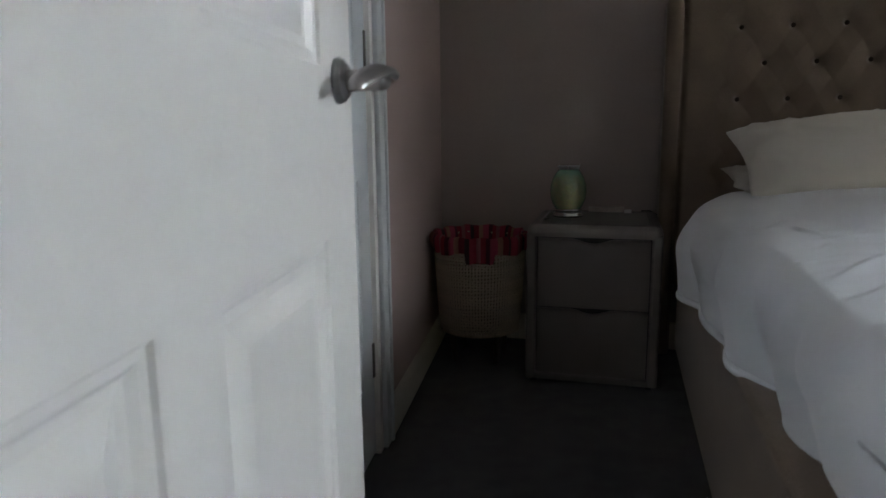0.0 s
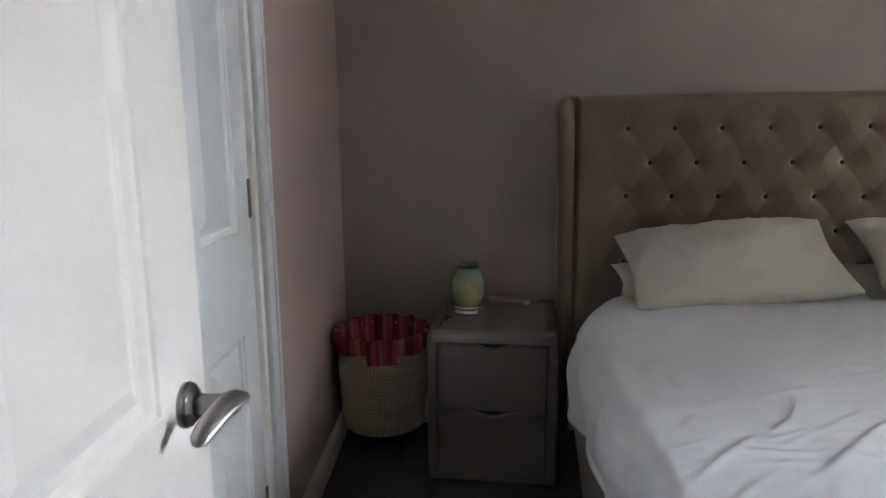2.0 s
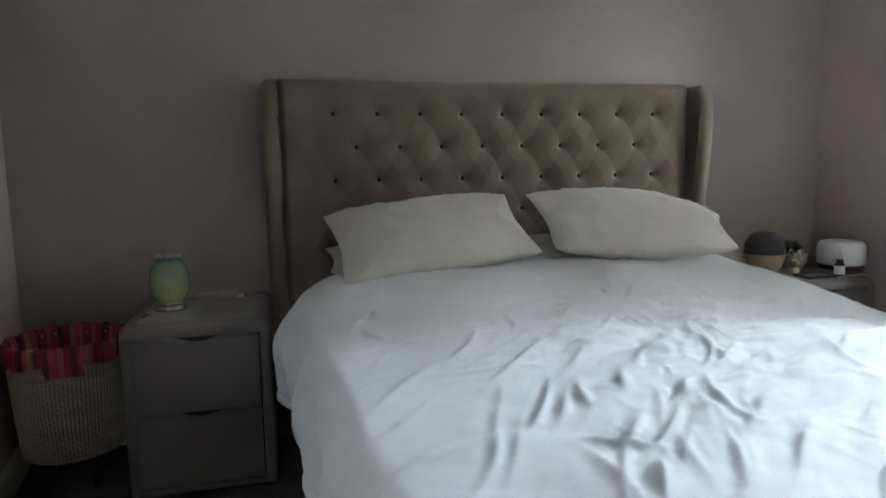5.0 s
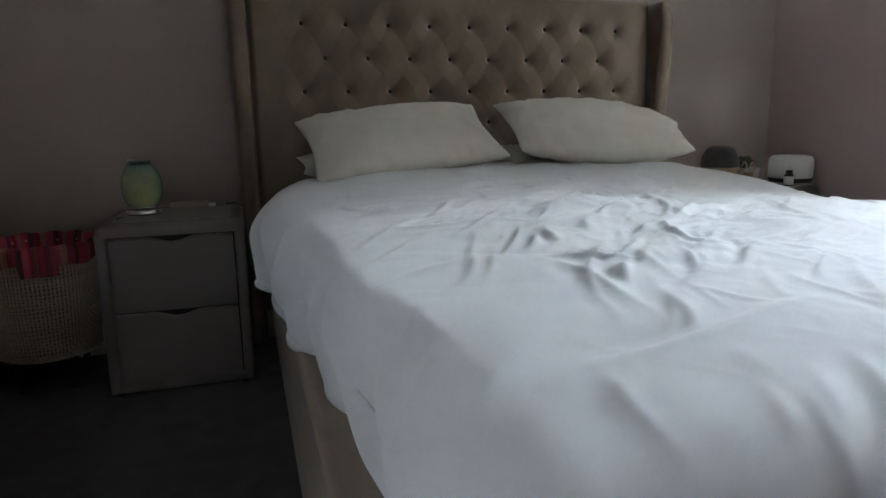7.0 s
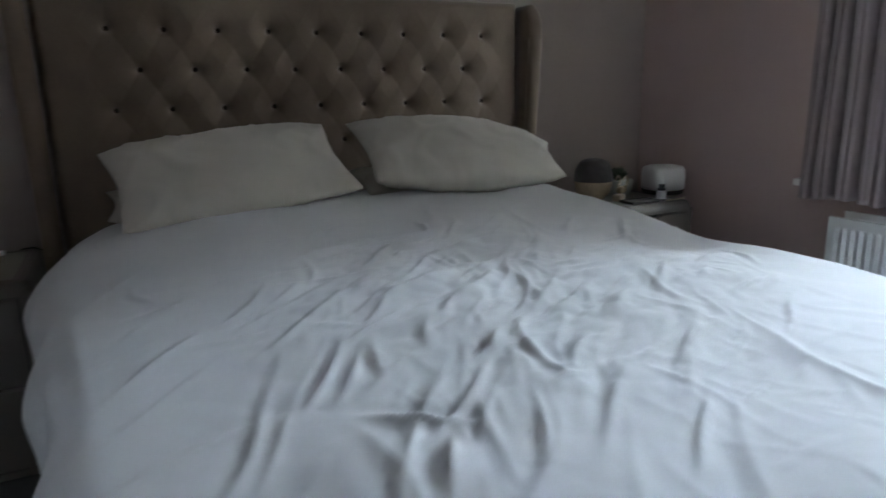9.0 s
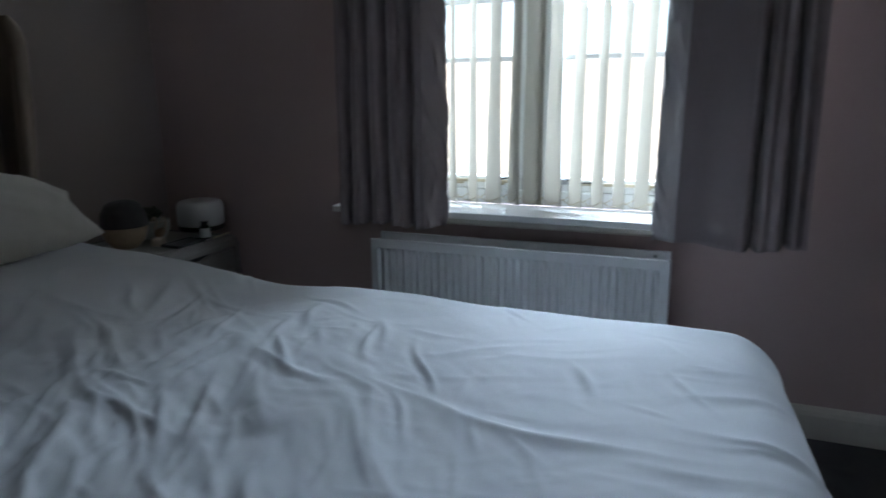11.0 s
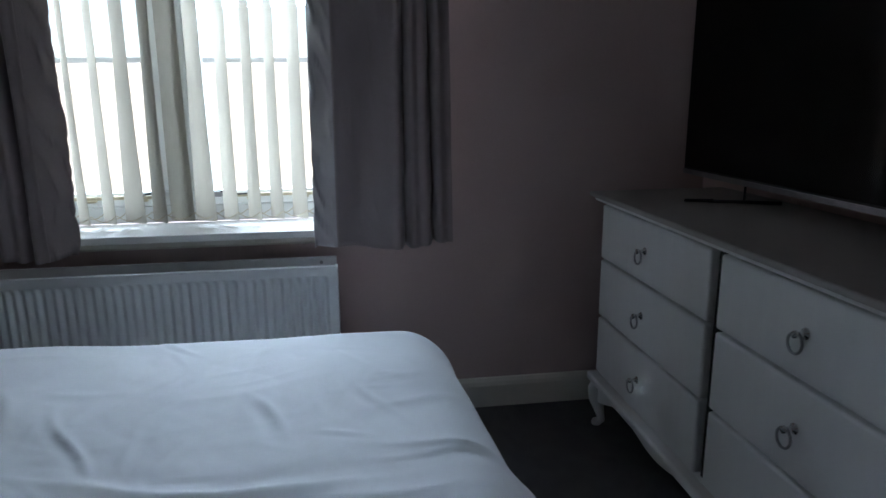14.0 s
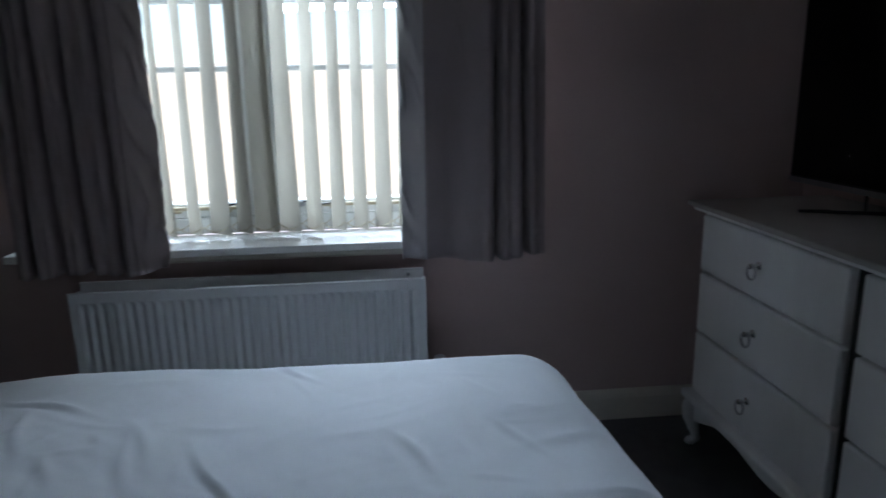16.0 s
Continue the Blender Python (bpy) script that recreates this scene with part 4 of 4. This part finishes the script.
def duvet_fn(u, v):
    i, j = round(u * DU), round(v * DV)
    px, py, rx0 = FLAT[i][j]
    ry0 = RY0 + 0.024 * min(1, max(0, (px - 1.3) / 0.9)) ** 2
    cx, cy = min(max(px, rx0), RX1), max(py, ry0)
    dx, dy = px - cx, py - cy
    d = math.hypot(dx, dy)
    z = duvet_top(cx, cy) + float(CRUMPLE[i, j]) * (1.0 if d < 0.02 else max(0.35, 1 - d * 3))
    z -= 0.018 * max(0.0, 1 - (cx - rx0) / 0.42) ** 2
    if py > RY1:
        z -= 0.10 * ((py - RY1) / 0.16) ** 2
    if d < 1e-6:
        return Vector((px, py, z))
    nx, ny = dx / d, dy / d
    lw = max(0.0, -nx) ** 2
    swell = 0.011 * math.sin(py * 14 + 1.5 * noise.noise(Vector((py * 2, 0, 4)))) + 0.014 * noise.noise(Vector((py * 5, d * 4, 12)))
    swell += 0.012 * min(1, d / 0.08) * (abs(noise.noise(Vector((py * 2.4 + d * 1.5, d * 8, 31)))) - 0.2)
    swell += 0.024 * min(1, max(0, (py - 1.45) / 0.4)) * min(1, d / 0.16) * (abs(math.sin(py * 11 + d * 5 + 0.8 * noise.noise(Vector((py * 3, 2, 6))))) ** 0.7 - 0.75)
    arc = RAD * math.pi / 2
    if d <= arc:
        o, fall = RAD * math.sin(d / RAD), RAD * (1 - math.cos(d / RAD))
        o += lw * swell * (d / arc)
        fall += lw * 0.086 * d * (1 - d / arc)
    else:
        e = d - arc
        ripple = 0.016 * math.sin((px if abs(ny) > abs(nx) else py) * 12 + 2.5 * noise.noise(Vector((px * 2, py * 2, 5)))) * min(1, e / 0.2)
        side = RAD - 0.12 * e + swell
        lap = min(1, max(0, (e - 0.16) / 0.09))
        foot = RAD + (0.22 + 0.17 * min(1, max(0, (-ny - 0.1) / 0.8))) * e + 0.04 * lap * lap * (3 - 2 * lap) + ripple
        o = side * lw + foot * (1 - lw)
        fall = RAD + e * (0.92 - 0.1 * lw) + lw * 0.02 * noise.noise(Vector((py * 4, 1, 3)))
    o -= lw * 0.034 * min(1, d / 0.12) * math.exp(-((py - 2.15) / 0.45) ** 2)
    return Vector((cx + nx * o, cy + ny * o, z - fall))


bm = grid_mesh(duvet_fn, DU, DV)
duvet = thing("duvet", pose(0, 0, 0), "crumpled white cotton duvet spread over the bed", "duvet")
part("cover", bm, M_LINEN, duvet, smooth=True)
part("hem", tube([duvet_fn(0, j / DV) for j in range(0, DV + 1, 5)], 0.011, 8), M_LINEN, duvet, smooth=True)
part("hem", tube([duvet_fn(i / DU, 0) for i in range(0, DU + 1, 5)], 0.011, 8), M_LINEN, duvet, smooth=True)
part("hem", tube([duvet_fn(1, j / DV) for j in range(0, DV + 1, 5)], 0.011, 8), M_LINEN, duvet, smooth=True)


# ---- pillows ----
def pillow_mesh(w, h, t, seed):
    def surf(sgn):
        def fn(u, v):
            a, b = 2 * u - 1, 2 * v - 1
            ea, eb = max(0.0, 1 - abs(a) ** 2.0), max(0.0, 1 - abs(b) ** 2.0)
            th = t * (ea ** 0.68) * (eb ** 0.62)
            pinch_x = 1 - 0.11 * (1 - abs(b) ** 2) * abs(a) ** 3
            pinch_y = 1 - 0.02 * abs(b) ** 2 - 0.06 * abs(a) ** 4 - 0.05 * (1 - abs(a) ** 2) * abs(b) ** 3
            wr = 0.007 * noise.noise(Vector((a * 3 + seed, b * 3, sgn))) + 0.008 * (1 - min(1, abs(noise.noise(Vector((a * 2.6 + seed, b * 1.8 - a * 0.7, 3)))) * 3.5)) ** 2 * (1 - 0.3 * abs(b)) + 0.006 * (1 - min(1, abs(noise.noise(Vector((a * 7 + seed, b * 2.2, 8)))) * 3)) ** 2 * abs(b) ** 2
            cut = 1 - 0.05 * abs(a) ** 6 * abs(b) ** 4
            lean_x = lean_y = 0.0
            if seed == 5:
                # the outer upper corner has slumped, the inner end leans outwards at its top
                lean_y = 0.040 * (1 - a * a) * max(0.0, b) - 0.36 * h * max(0.0, (a + 0.15) / 1.15) ** 1.8 * max(0.0, (b + 0.6) / 1.6)
                lean_x = -0.035 * b * (1 - a) / 2
            return Vector((w / 2 * a * pinch_x * cut + lean_x, h / 2 * b * pinch_y * cut + lean_y, sgn * (th / 2 + wr * min(1, th / 0.03)) + 0.02 * (a * a) * (1 if seed % 2 else -0.4)))
        return fn
    bm = grid_mesh(surf(1), 56, 40)
    grid_mesh(surf(-1), 56, 40, bm)
    bmesh.ops.remove_doubles(bm, verts=bm.verts, dist=0.0004)
    return bm


def basis(centre, along, up):
    a = Vector(along).normalized()
    n = a.cross(Vector(up)).normalized()
    u = n.cross(a)
    m = Matrix((a, u, n)).transposed().to_4x4()
    m.translation = centre
    return m


for name, centre, along, up, w, h, t, seed in (
        ("pillow", (1.155, 3.27, 0.858), (0.74, 0.06, 0.062), (-0.03, 0.33, 0.205), 0.77, 0.43, 0.16, 2),
        ("pillow", (1.92, 3.21, 0.866), (0.70, -0.17, -0.012), (0.05, 0.30, 0.165), 0.735, 0.42, 0.18, 5),
        ("pillow", (1.13, 3.38, 0.742), (1, 0.0, 0.0), (0.0, 0.4, 0.05), 0.74, 0.40, 0.13, 3),
        ("pillow", (1.93, 3.38, 0.752), (1, 0.0, 0.0), (0.0, 0.4, 0.05), 0.74, 0.40, 0.13, 7)):
    p = thing(name, basis(centre, along, up), "plump ivory cotton pillow leaning on the headboard" if seed in (2, 5) else "flat ivory cotton pillow lying under another", "pillow", "pillows on the bed")
    part("pillowcase", pillow_mesh(w, h, t, seed), M_PILLOW, p, smooth=True)


# ---- bedside tables ----
def rounded_loop(w, d, r, n=6):
    out = []
    for cx, cy, a0 in ((w - r, d - r, 0), (r, d - r, 90), (r, r, 180), (w - r, r, 270)):
        for k in range(n + 1):
            a = radians(a0 + 90 * k / n)
            out.append((cx + r * math.cos(a), cy + r * math.sin(a)))
    return out


def bedside(x0, label):
    t = thing("bedside_table", pose(x0, 3.19, 0), label, "bedside table", "pair of bedside tables")
    w, d, h = 0.476, 0.48, 0.60
    # carcass wrapped in hide: two sides, back, bottom and a soft-edged top
    part("side_panel", box(0, 0.036, 0, d, 0.012, h - 0.031, 0.010, 3), M_LEATHER, t)
    part("side_panel", box(w - 0.036, w, 0, d, 0.012, h - 0.031, 0.010, 3), M_LEATHER, t)
    part("back_panel", box(0.036, w - 0.036, d - 0.02, d, 0.02, h - 0.03), M_LEATHER, t)
    part("plinth", box(0.03, w - 0.03, 0.004, d - 0.02, 0.012, 0.036, 0.006), M_LEATHER, t)
    bm = bmesh.new()
    prof = [(0.0, h - 0.045), (0.0, h - 0.03), (0.004, h - 0.014), (0.014, h - 0.004), (0.028, h), (0.040, h - 0.001), (0.043, h - 0.006)]
    rings = []
    for inset, z in prof:
        rings.append([bm.verts.new((inset + x, inset + y, z)) for x, y in rounded_loop(w - 2 * inset, d - 2 * inset, max(0.006, 0.03 - inset))])
    for a, b in zip(rings, rings[1:]):
        n = len(a)
        for i in range(n):
            bm.faces.new((a[i], a[(i + 1) % n], b[(i + 1) % n], b[i]))
    bm.faces.new(rings[0])
    bm.faces.new(rings[-1])
    part("top", bm, M_LEATHER, t, smooth=False)
    part("glass_inset", box(0.046, w - 0.046, 0.046, d - 0.046, h - 0.0055, h - 0.002, 0.001), M_TOPGLASS, t, "smoked glass inset top")
    # black filler, so the gaps round the drawers look shaded
    part("carcass_inside_shade", box(0.037, w - 0.037, 0.03, d - 0.021, 0.037, h - 0.05), M_GAP_SHADE, t)
    for z0, z1 in ((0.042, 0.288), (0.296, h - 0.052)):
        n = 40
        out = []
        xa, xb = 0.041, w - 0.041
        bm = bmesh.new()
        fr, bk = [], []
        for i in range(n + 1):
            x = xa + (xb - xa) * i / n
            s = (x - w / 2) / 0.078
            dip = 0.017 * (math.cos(min(1, abs(s)) * math.pi) * 0.5 + 0.5) ** 0.8
            fr.append((bm.verts.new((x, 0.003, z0)), bm.verts.new((x, 0.003, z1 - dip - 0.006)), bm.verts.new((x, 0.009, z1 - dip))))
            bk.append((bm.verts.new((x, 0.024, z0)), bm.verts.new((x, 0.024, z1 - dip))))
        for i in range(n):
            f0, f1, b0, b1 = fr[i], fr[i + 1], bk[i], bk[i + 1]
            for q in ((f0[0], f1[0], f1[1], f0[1]), (f0[1], f1[1], f1[2], f0[2]), (f0[2], f1[2], b1[1], b0[1]), (b0[1], b1[1], b1[0], b0[0]), (b0[0], b1[0], f1[0], f0[0])):
                bm.faces.new(q)
        dr = part("drawer", bm, M_LEATHER, t)
        # black sheet that paints the shade inside the scoop
        part("handle_shade", box(w / 2 - 0.08, w / 2 + 0.08, 0.0245, 0.0285, z1 - 0.03, z1 + 0.004), M_GAP_SHADE, dr, "black sheet for the shade behind the scooped finger pull")
        part("piping", tube([(xa + 0.004, 0.004, z0 + 0.004), (xb - 0.004, 0.004, z0 + 0.004)], 0.0025, 6), M_LEATHER, dr)
    for x in (0.03, w - 0.03):
        for y in (0.03, d - 0.03):
            part("foot", lathe([(0, 0), (0.014, 0), (0.014, 0.013), (0, 0.013)], 12), M_BLACK, t, matrix=pose(x, y, 0))
    return t


M_TOPGLASS = material("smoked_glass_top", (0.175, 0.165, 0.145), 0.3, vary=0.03, scale=3, bump=0.0)
bedside(0.090, "grey faux-leather two-drawer bedside table beside the basket")
bedside(2.605, "grey faux-leather two-drawer bedside table near the window")


# ---- things on the bedside table by the basket ----
lamp = thing("wax_warmer_lamp", pose(0.217, 3.455, 0.598), "green and gold mottled glass wax-warmer lamp on a chrome foot", "lamp")
part("base", lathe([(0, 0), (0.056, 0), (0.060, 0.004), (0.060, 0.008), (0.055, 0.012), (0.055, 0.024), (0.059, 0.028), (0.052, 0.034), (0, 0.034)], 40), M_CHROME, lamp, "chrome foot", smooth=True)
part("shade", lathe([(0.050, 0.034), (0.060, 0.048), (0.068, 0.072), (0.071, 0.10), (0.068, 0.128), (0.060, 0.152), (0.049, 0.172), (0.040, 0.183), (0.037, 0.183), (0.043, 0.172), (0.05, 0.155)], 40), M_CRACKLE, lamp, "green and gold mottled glass", smooth=True)
dish = part("wax_dish", lathe([(0, 0.182), (0.03, 0.184), (0.041, 0.192), (0.044, 0.198), (0.041, 0.198), (0.03, 0.19), (0, 0.188)], 32), M_NICKEL, lamp, "shallow dark metal dish", smooth=True)
for k in range(3):
    a = radians(30 + 120 * k)
    part("prong", tube([(0.036 * math.cos(a), 0.036 * math.sin(a), 0.176), (0.046 * math.cos(a), 0.046 * math.sin(a), 0.2), (0.047 * math.cos(a), 0.047 * math.sin(a), 0.204)], 0.003, 6), M_CHROME, dish)
slim = thing("slim_box", pose(0.365, 3.635, 0.599, 0, 0, 2), "slim pale card box lying on the bedside table", "box")
part("carton", box(-0.075, 0.065, -0.022, 0.022, 0, 0.010, 0.002), M_PINKBOX, slim)
part("carton_lid", box(-0.0765, 0.0665, -0.0235, 0.0235, 0.0105, 0.017, 0.002), M_PINKBOX, slim)
cap = thing("bottle_cap", pose(0.447, 3.60, 0.599), "small round white plastic cap", "cap")
part("disc", lathe([(0, 0), (0.013, 0), (0.014, 0.003), (0.014, 0.009), (0.012, 0.012), (0, 0.0125)], 22), M_PLASTIC_W, cap, smooth=True)
cord = thing("power_cord", pose(0, 0, 0), "thin dark power cord hanging behind the bedside table", "cord")
part("wire", tube([(0.50, 3.64, 0.603), (0.535, 3.655, 0.602), (0.572, 3.672, 0.58), (0.574, 3.675, 0.40), (0.573, 3.68, 0.01)], 0.0028, 6), M_CORD, cord, smooth=True)


# ---- basket ----
def basket():
    b = thing("laundry_basket", pose(-0.135, 3.44, 0), "round pale wicker basket with a striped red cloth lining", "basket")
    z0, z1, r0, r1 = 0.125, 0.50, 0.156, 0.183
    rad = lambda z: r0 + (r1 - r0) * ((z - z0) / (z1 - z0)) ** 0.7
    notch = lambda a, z: z > 0.425 and abs(math.atan2(math.sin(a + math.pi / 2 - 0.22), math.cos(a + math.pi / 2 - 0.22))) < 0.30
    part("inner_wall", lathe([(0, z0 + 0.012), (r0 - 0.012, z0 + 0.012), (rad(0.3) - 0.01, 0.3), (rad(0.44) - 0.01, 0.44)], 48), M_WICKER_SHADE, b)
    bm = bmesh.new()
    n = 176
    rows = 30
    for k in range(rows):
        z = z0 + 0.008 + (z1 - z0 - 0.008) * k / (rows - 1)
        run, runs = [], []
        for i in range(n + 1):
            a = 2 * math.pi * i / n
            if notch(a, z):
                if len(run) > 1:
                    runs.append(run)
                run = []
            else:
                r = rad(z) + 0.0035 * math.sin(a * 44 + math.pi * k)
                run.append((r * math.cos(a), r * math.sin(a), z + 0.0025 * math.sin(a * 5 + k)))
        if len(run) > 1:
            runs.append(run)
        for r_ in runs:
            tube(r_, 0.0066 if k in (0, rows - 1) else 0.0037, 5, bm)
    part("weave", bm, M_WICKER, b, "woven pale wicker strands", smooth=True)
    made = {}
    for i in range(88):
        a = 2 * math.pi * i / 88
        top = 0.425 if notch(a, 0.5) else z1
        turn = pose(0, 0, 0, 0, 0, math.degrees(a))
        if top not in made:
            made[top] = part("stake", tube([(rad(z) + 0.002, 0, z) for z in (z0, z0 + 0.15, z0 + 0.28, top)], 0.0042, 6), M_WICKER, b, smooth=True, matrix=turn)
        else:
            st = new("stake", made[top].data)
            st.parent, st.matrix_basis = b, turn
    for k in range(4):
        a = radians(45 + 90 * k)
        part("leg", tube([(0.12 * math.cos(a), 0.12 * math.sin(a), 0.0), (0.13 * math.cos(a), 0.13 * math.sin(a), 0.13)], [0.011, 0.014], 10), M_WOOD_D, b, smooth=True)
    def lining(u, v):
        a = 2 * math.pi * u
        ruck = 0.005 * math.sin(a * 19 + 2 * math.sin(a * 3)) + 0.003 * math.sin(a * 31)
        path = [(0.13, 0.15), (0.158, 0.30), (0.168, 0.45), (0.172, 0.505), (0.179, 0.528), (0.190, 0.530), (0.198, 0.517), (0.199, 0.493), (0.195, 0.466 + 0.010 * math.sin(a * 4 + 1))]
        s = v * (len(path) - 1)
        i = min(int(s), len(path) - 2)
        f = s - i
        r = path[i][0] * (1 - f) + path[i + 1][0] * f
        z = path[i][1] * (1 - f) + path[i + 1][1] * f
        if notch(a, 0.5) and v > 0.6:
            r = 0.184 + 0.010 * (1 - v)
            z = z - 0.045 * (v - 0.6) / 0.4
        return Vector(((r + ruck * min(1, v * 2)) * math.cos(a), (r + ruck * min(1, v * 2)) * math.sin(a), z + 0.003 * math.sin(a * 13) * min(1, v * 2)))
    bm = grid_mesh(lining, 240, 32, closed_u=True)
    part("cloth_lining", bm, M_STRIPE, b, "red, pink and plum striped cloth folded over the rim", smooth=True)


basket()


# ---- things on the bedside table near the window ----
diff = thing("aroma_diffuser", pose(3.128, 3.43, 0.598) @ Matrix.Diagonal((1.06, 1.06, 1.12, 1)), "squat white plastic aroma diffuser", "diffuser")
part("tank", lathe([(0, 0.018), (0.086, 0.018), (0.093, 0.024), (0.094, 0.075), (0.092, 0.098), (0.083, 0.110), (0.07, 0.114), (0, 0.116)], 44), M_PLASTIC_W, diff, smooth=True)
part("base", lathe([(0, 0), (0.084, 0), (0.09, 0.004), (0.09, 0.0175), (0, 0.0175)], 44), M_WOOD_D, diff, smooth=True)
bott = thing("dropper_bottle", pose(2.965, 3.27, 0.598) @ Matrix.Diagonal((1.25, 1.25, 1.3, 1)), "small white-labelled bottle with a black dropper collar", "bottle")
part("body", lathe([(0, 0), (0.015, 0), (0.0165, 0.003), (0.0165, 0.036), (0.013, 0.042), (0, 0.042)], 22), M_BLACK, bott, smooth=True)
part("paper_label", lathe([(0.0168, 0.005), (0.0168, 0.034)], 22), M_PLASTIC_W, bott)
part("collar", lathe([(0.0, 0.0425), (0.011, 0.0425), (0.0115, 0.055), (0, 0.055)], 18), M_BLACK, bott)
part("dropper", lathe([(0.0, 0.0555), (0.006, 0.0555), (0.0045, 0.072), (0.0025, 0.086), (0, 0.087)], 14), M_PLASTIC_W, bott, smooth=True)
plush = thing("dark_furry_cushion_hat", pose(2.73, 3.45, 0.598), "dark brown furry rounded hat on a tan bowl", "hat")
part("crown", grid_mesh(lambda u, v: Vector(((0.088 + 0.008 * noise.noise(Vector((u * 6, v * 5, 1)))) * math.cos(2 * math.pi * u) * math.cos(v * math.pi / 2) ** 0.6, 0.085 * math.sin(2 * math.pi * u) * math.cos(v * math.pi / 2) ** 0.6, 0.085 + 0.10 * math.sin(v * math.pi / 2))), 36, 12, closed_u=True), M_BROWN, plush, smooth=True)
part("bowl", lathe([(0, 0), (0.045, 0), (0.072, 0.03), (0.083, 0.07), (0.084, 0.088), (0.078, 0.088), (0, 0.075)], 32), M_TERRA, plush, "tan rounded bowl", smooth=True)
bones = thing("carved_ornament", pose(2.80, 3.355, 0.598, 0, 0, 25), "small pale brown carved ornament with curling horns", "ornament")
part("block", box(-0.035, 0.03, -0.02, 0.02, 0, 0.03, 0.009, 3), M_PALE, bones, smooth=True)
part("muzzle", box(-0.005, 0.05, -0.016, 0.016, 0.031, 0.062, 0.010, 3), M_TERRA, bones, smooth=True)
for s in (-1, 1):
    part("horn", tube([(0.02 + 0.024 * math.sin(a) , s * 0.018, 0.085 - 0.022 * math.cos(a)) for a in [i * 0.45 for i in range(11)]], [0.006 - 0.0003 * i for i in range(11)], 7), M_PALE, bones, smooth=True)
plant = thing("potted_succulent", pose(2.915, 3.50, 0.598), "small dark succulent in a grey bowl pot", "potted plant")
part("pot", lathe([(0, 0), (0.05, 0), (0.066, 0.03), (0.07, 0.07), (0.065, 0.072), (0.06, 0.062), (0, 0.06)], 30), M_POT, plant, smooth=True)
bm = bmesh.new()
for i in range(34):
    a, t = i * 2.4, 0.35 + 0.65 * (i / 34)
    tip = Vector((0.052 * t * math.cos(a), 0.052 * t * math.sin(a), 0.15 - 0.05 * t))
    root = Vector((0.012 * math.cos(a), 0.012 * math.sin(a), 0.07))
    tube([root, root.lerp(tip, 0.55) + Vector((0, 0, 0.008)), tip], [0.005, 0.009, 0.001], 6, bm)
part("leaves", bm, M_LEAF, plant, smooth=True)
tray = thing("dark_tray", pose(2.85, 3.27, 0.5985), "small dark lacquered tray with a raised rim", "tray")
part("plate", box(-0.085, 0.065, -0.045, 0.045, 0, 0.008, 0.003), M_TRAY, tray)
part("rim", tube([(-0.083, -0.043, 0.009), (0.063, -0.043, 0.009), (0.063, 0.043, 0.009), (-0.083, 0.043, 0.009)], 0.003, 6, closed=True), M_TRAY, tray)
pencil = thing("pencil", pose(3.03, 3.235, 0.6025, 0, 0, 6), "yellow ochre pencil lying on the bedside table", "pencil")
part("shaft", tube([(-0.07, 0, 0), (0.045, 0, 0)], 0.0036, 6), M_STAY, pencil)
part("point", tube([(0.0452, 0, 0), (0.057, 0, 0)], [0.0034, 0.0006], 6), M_PALE, pencil)
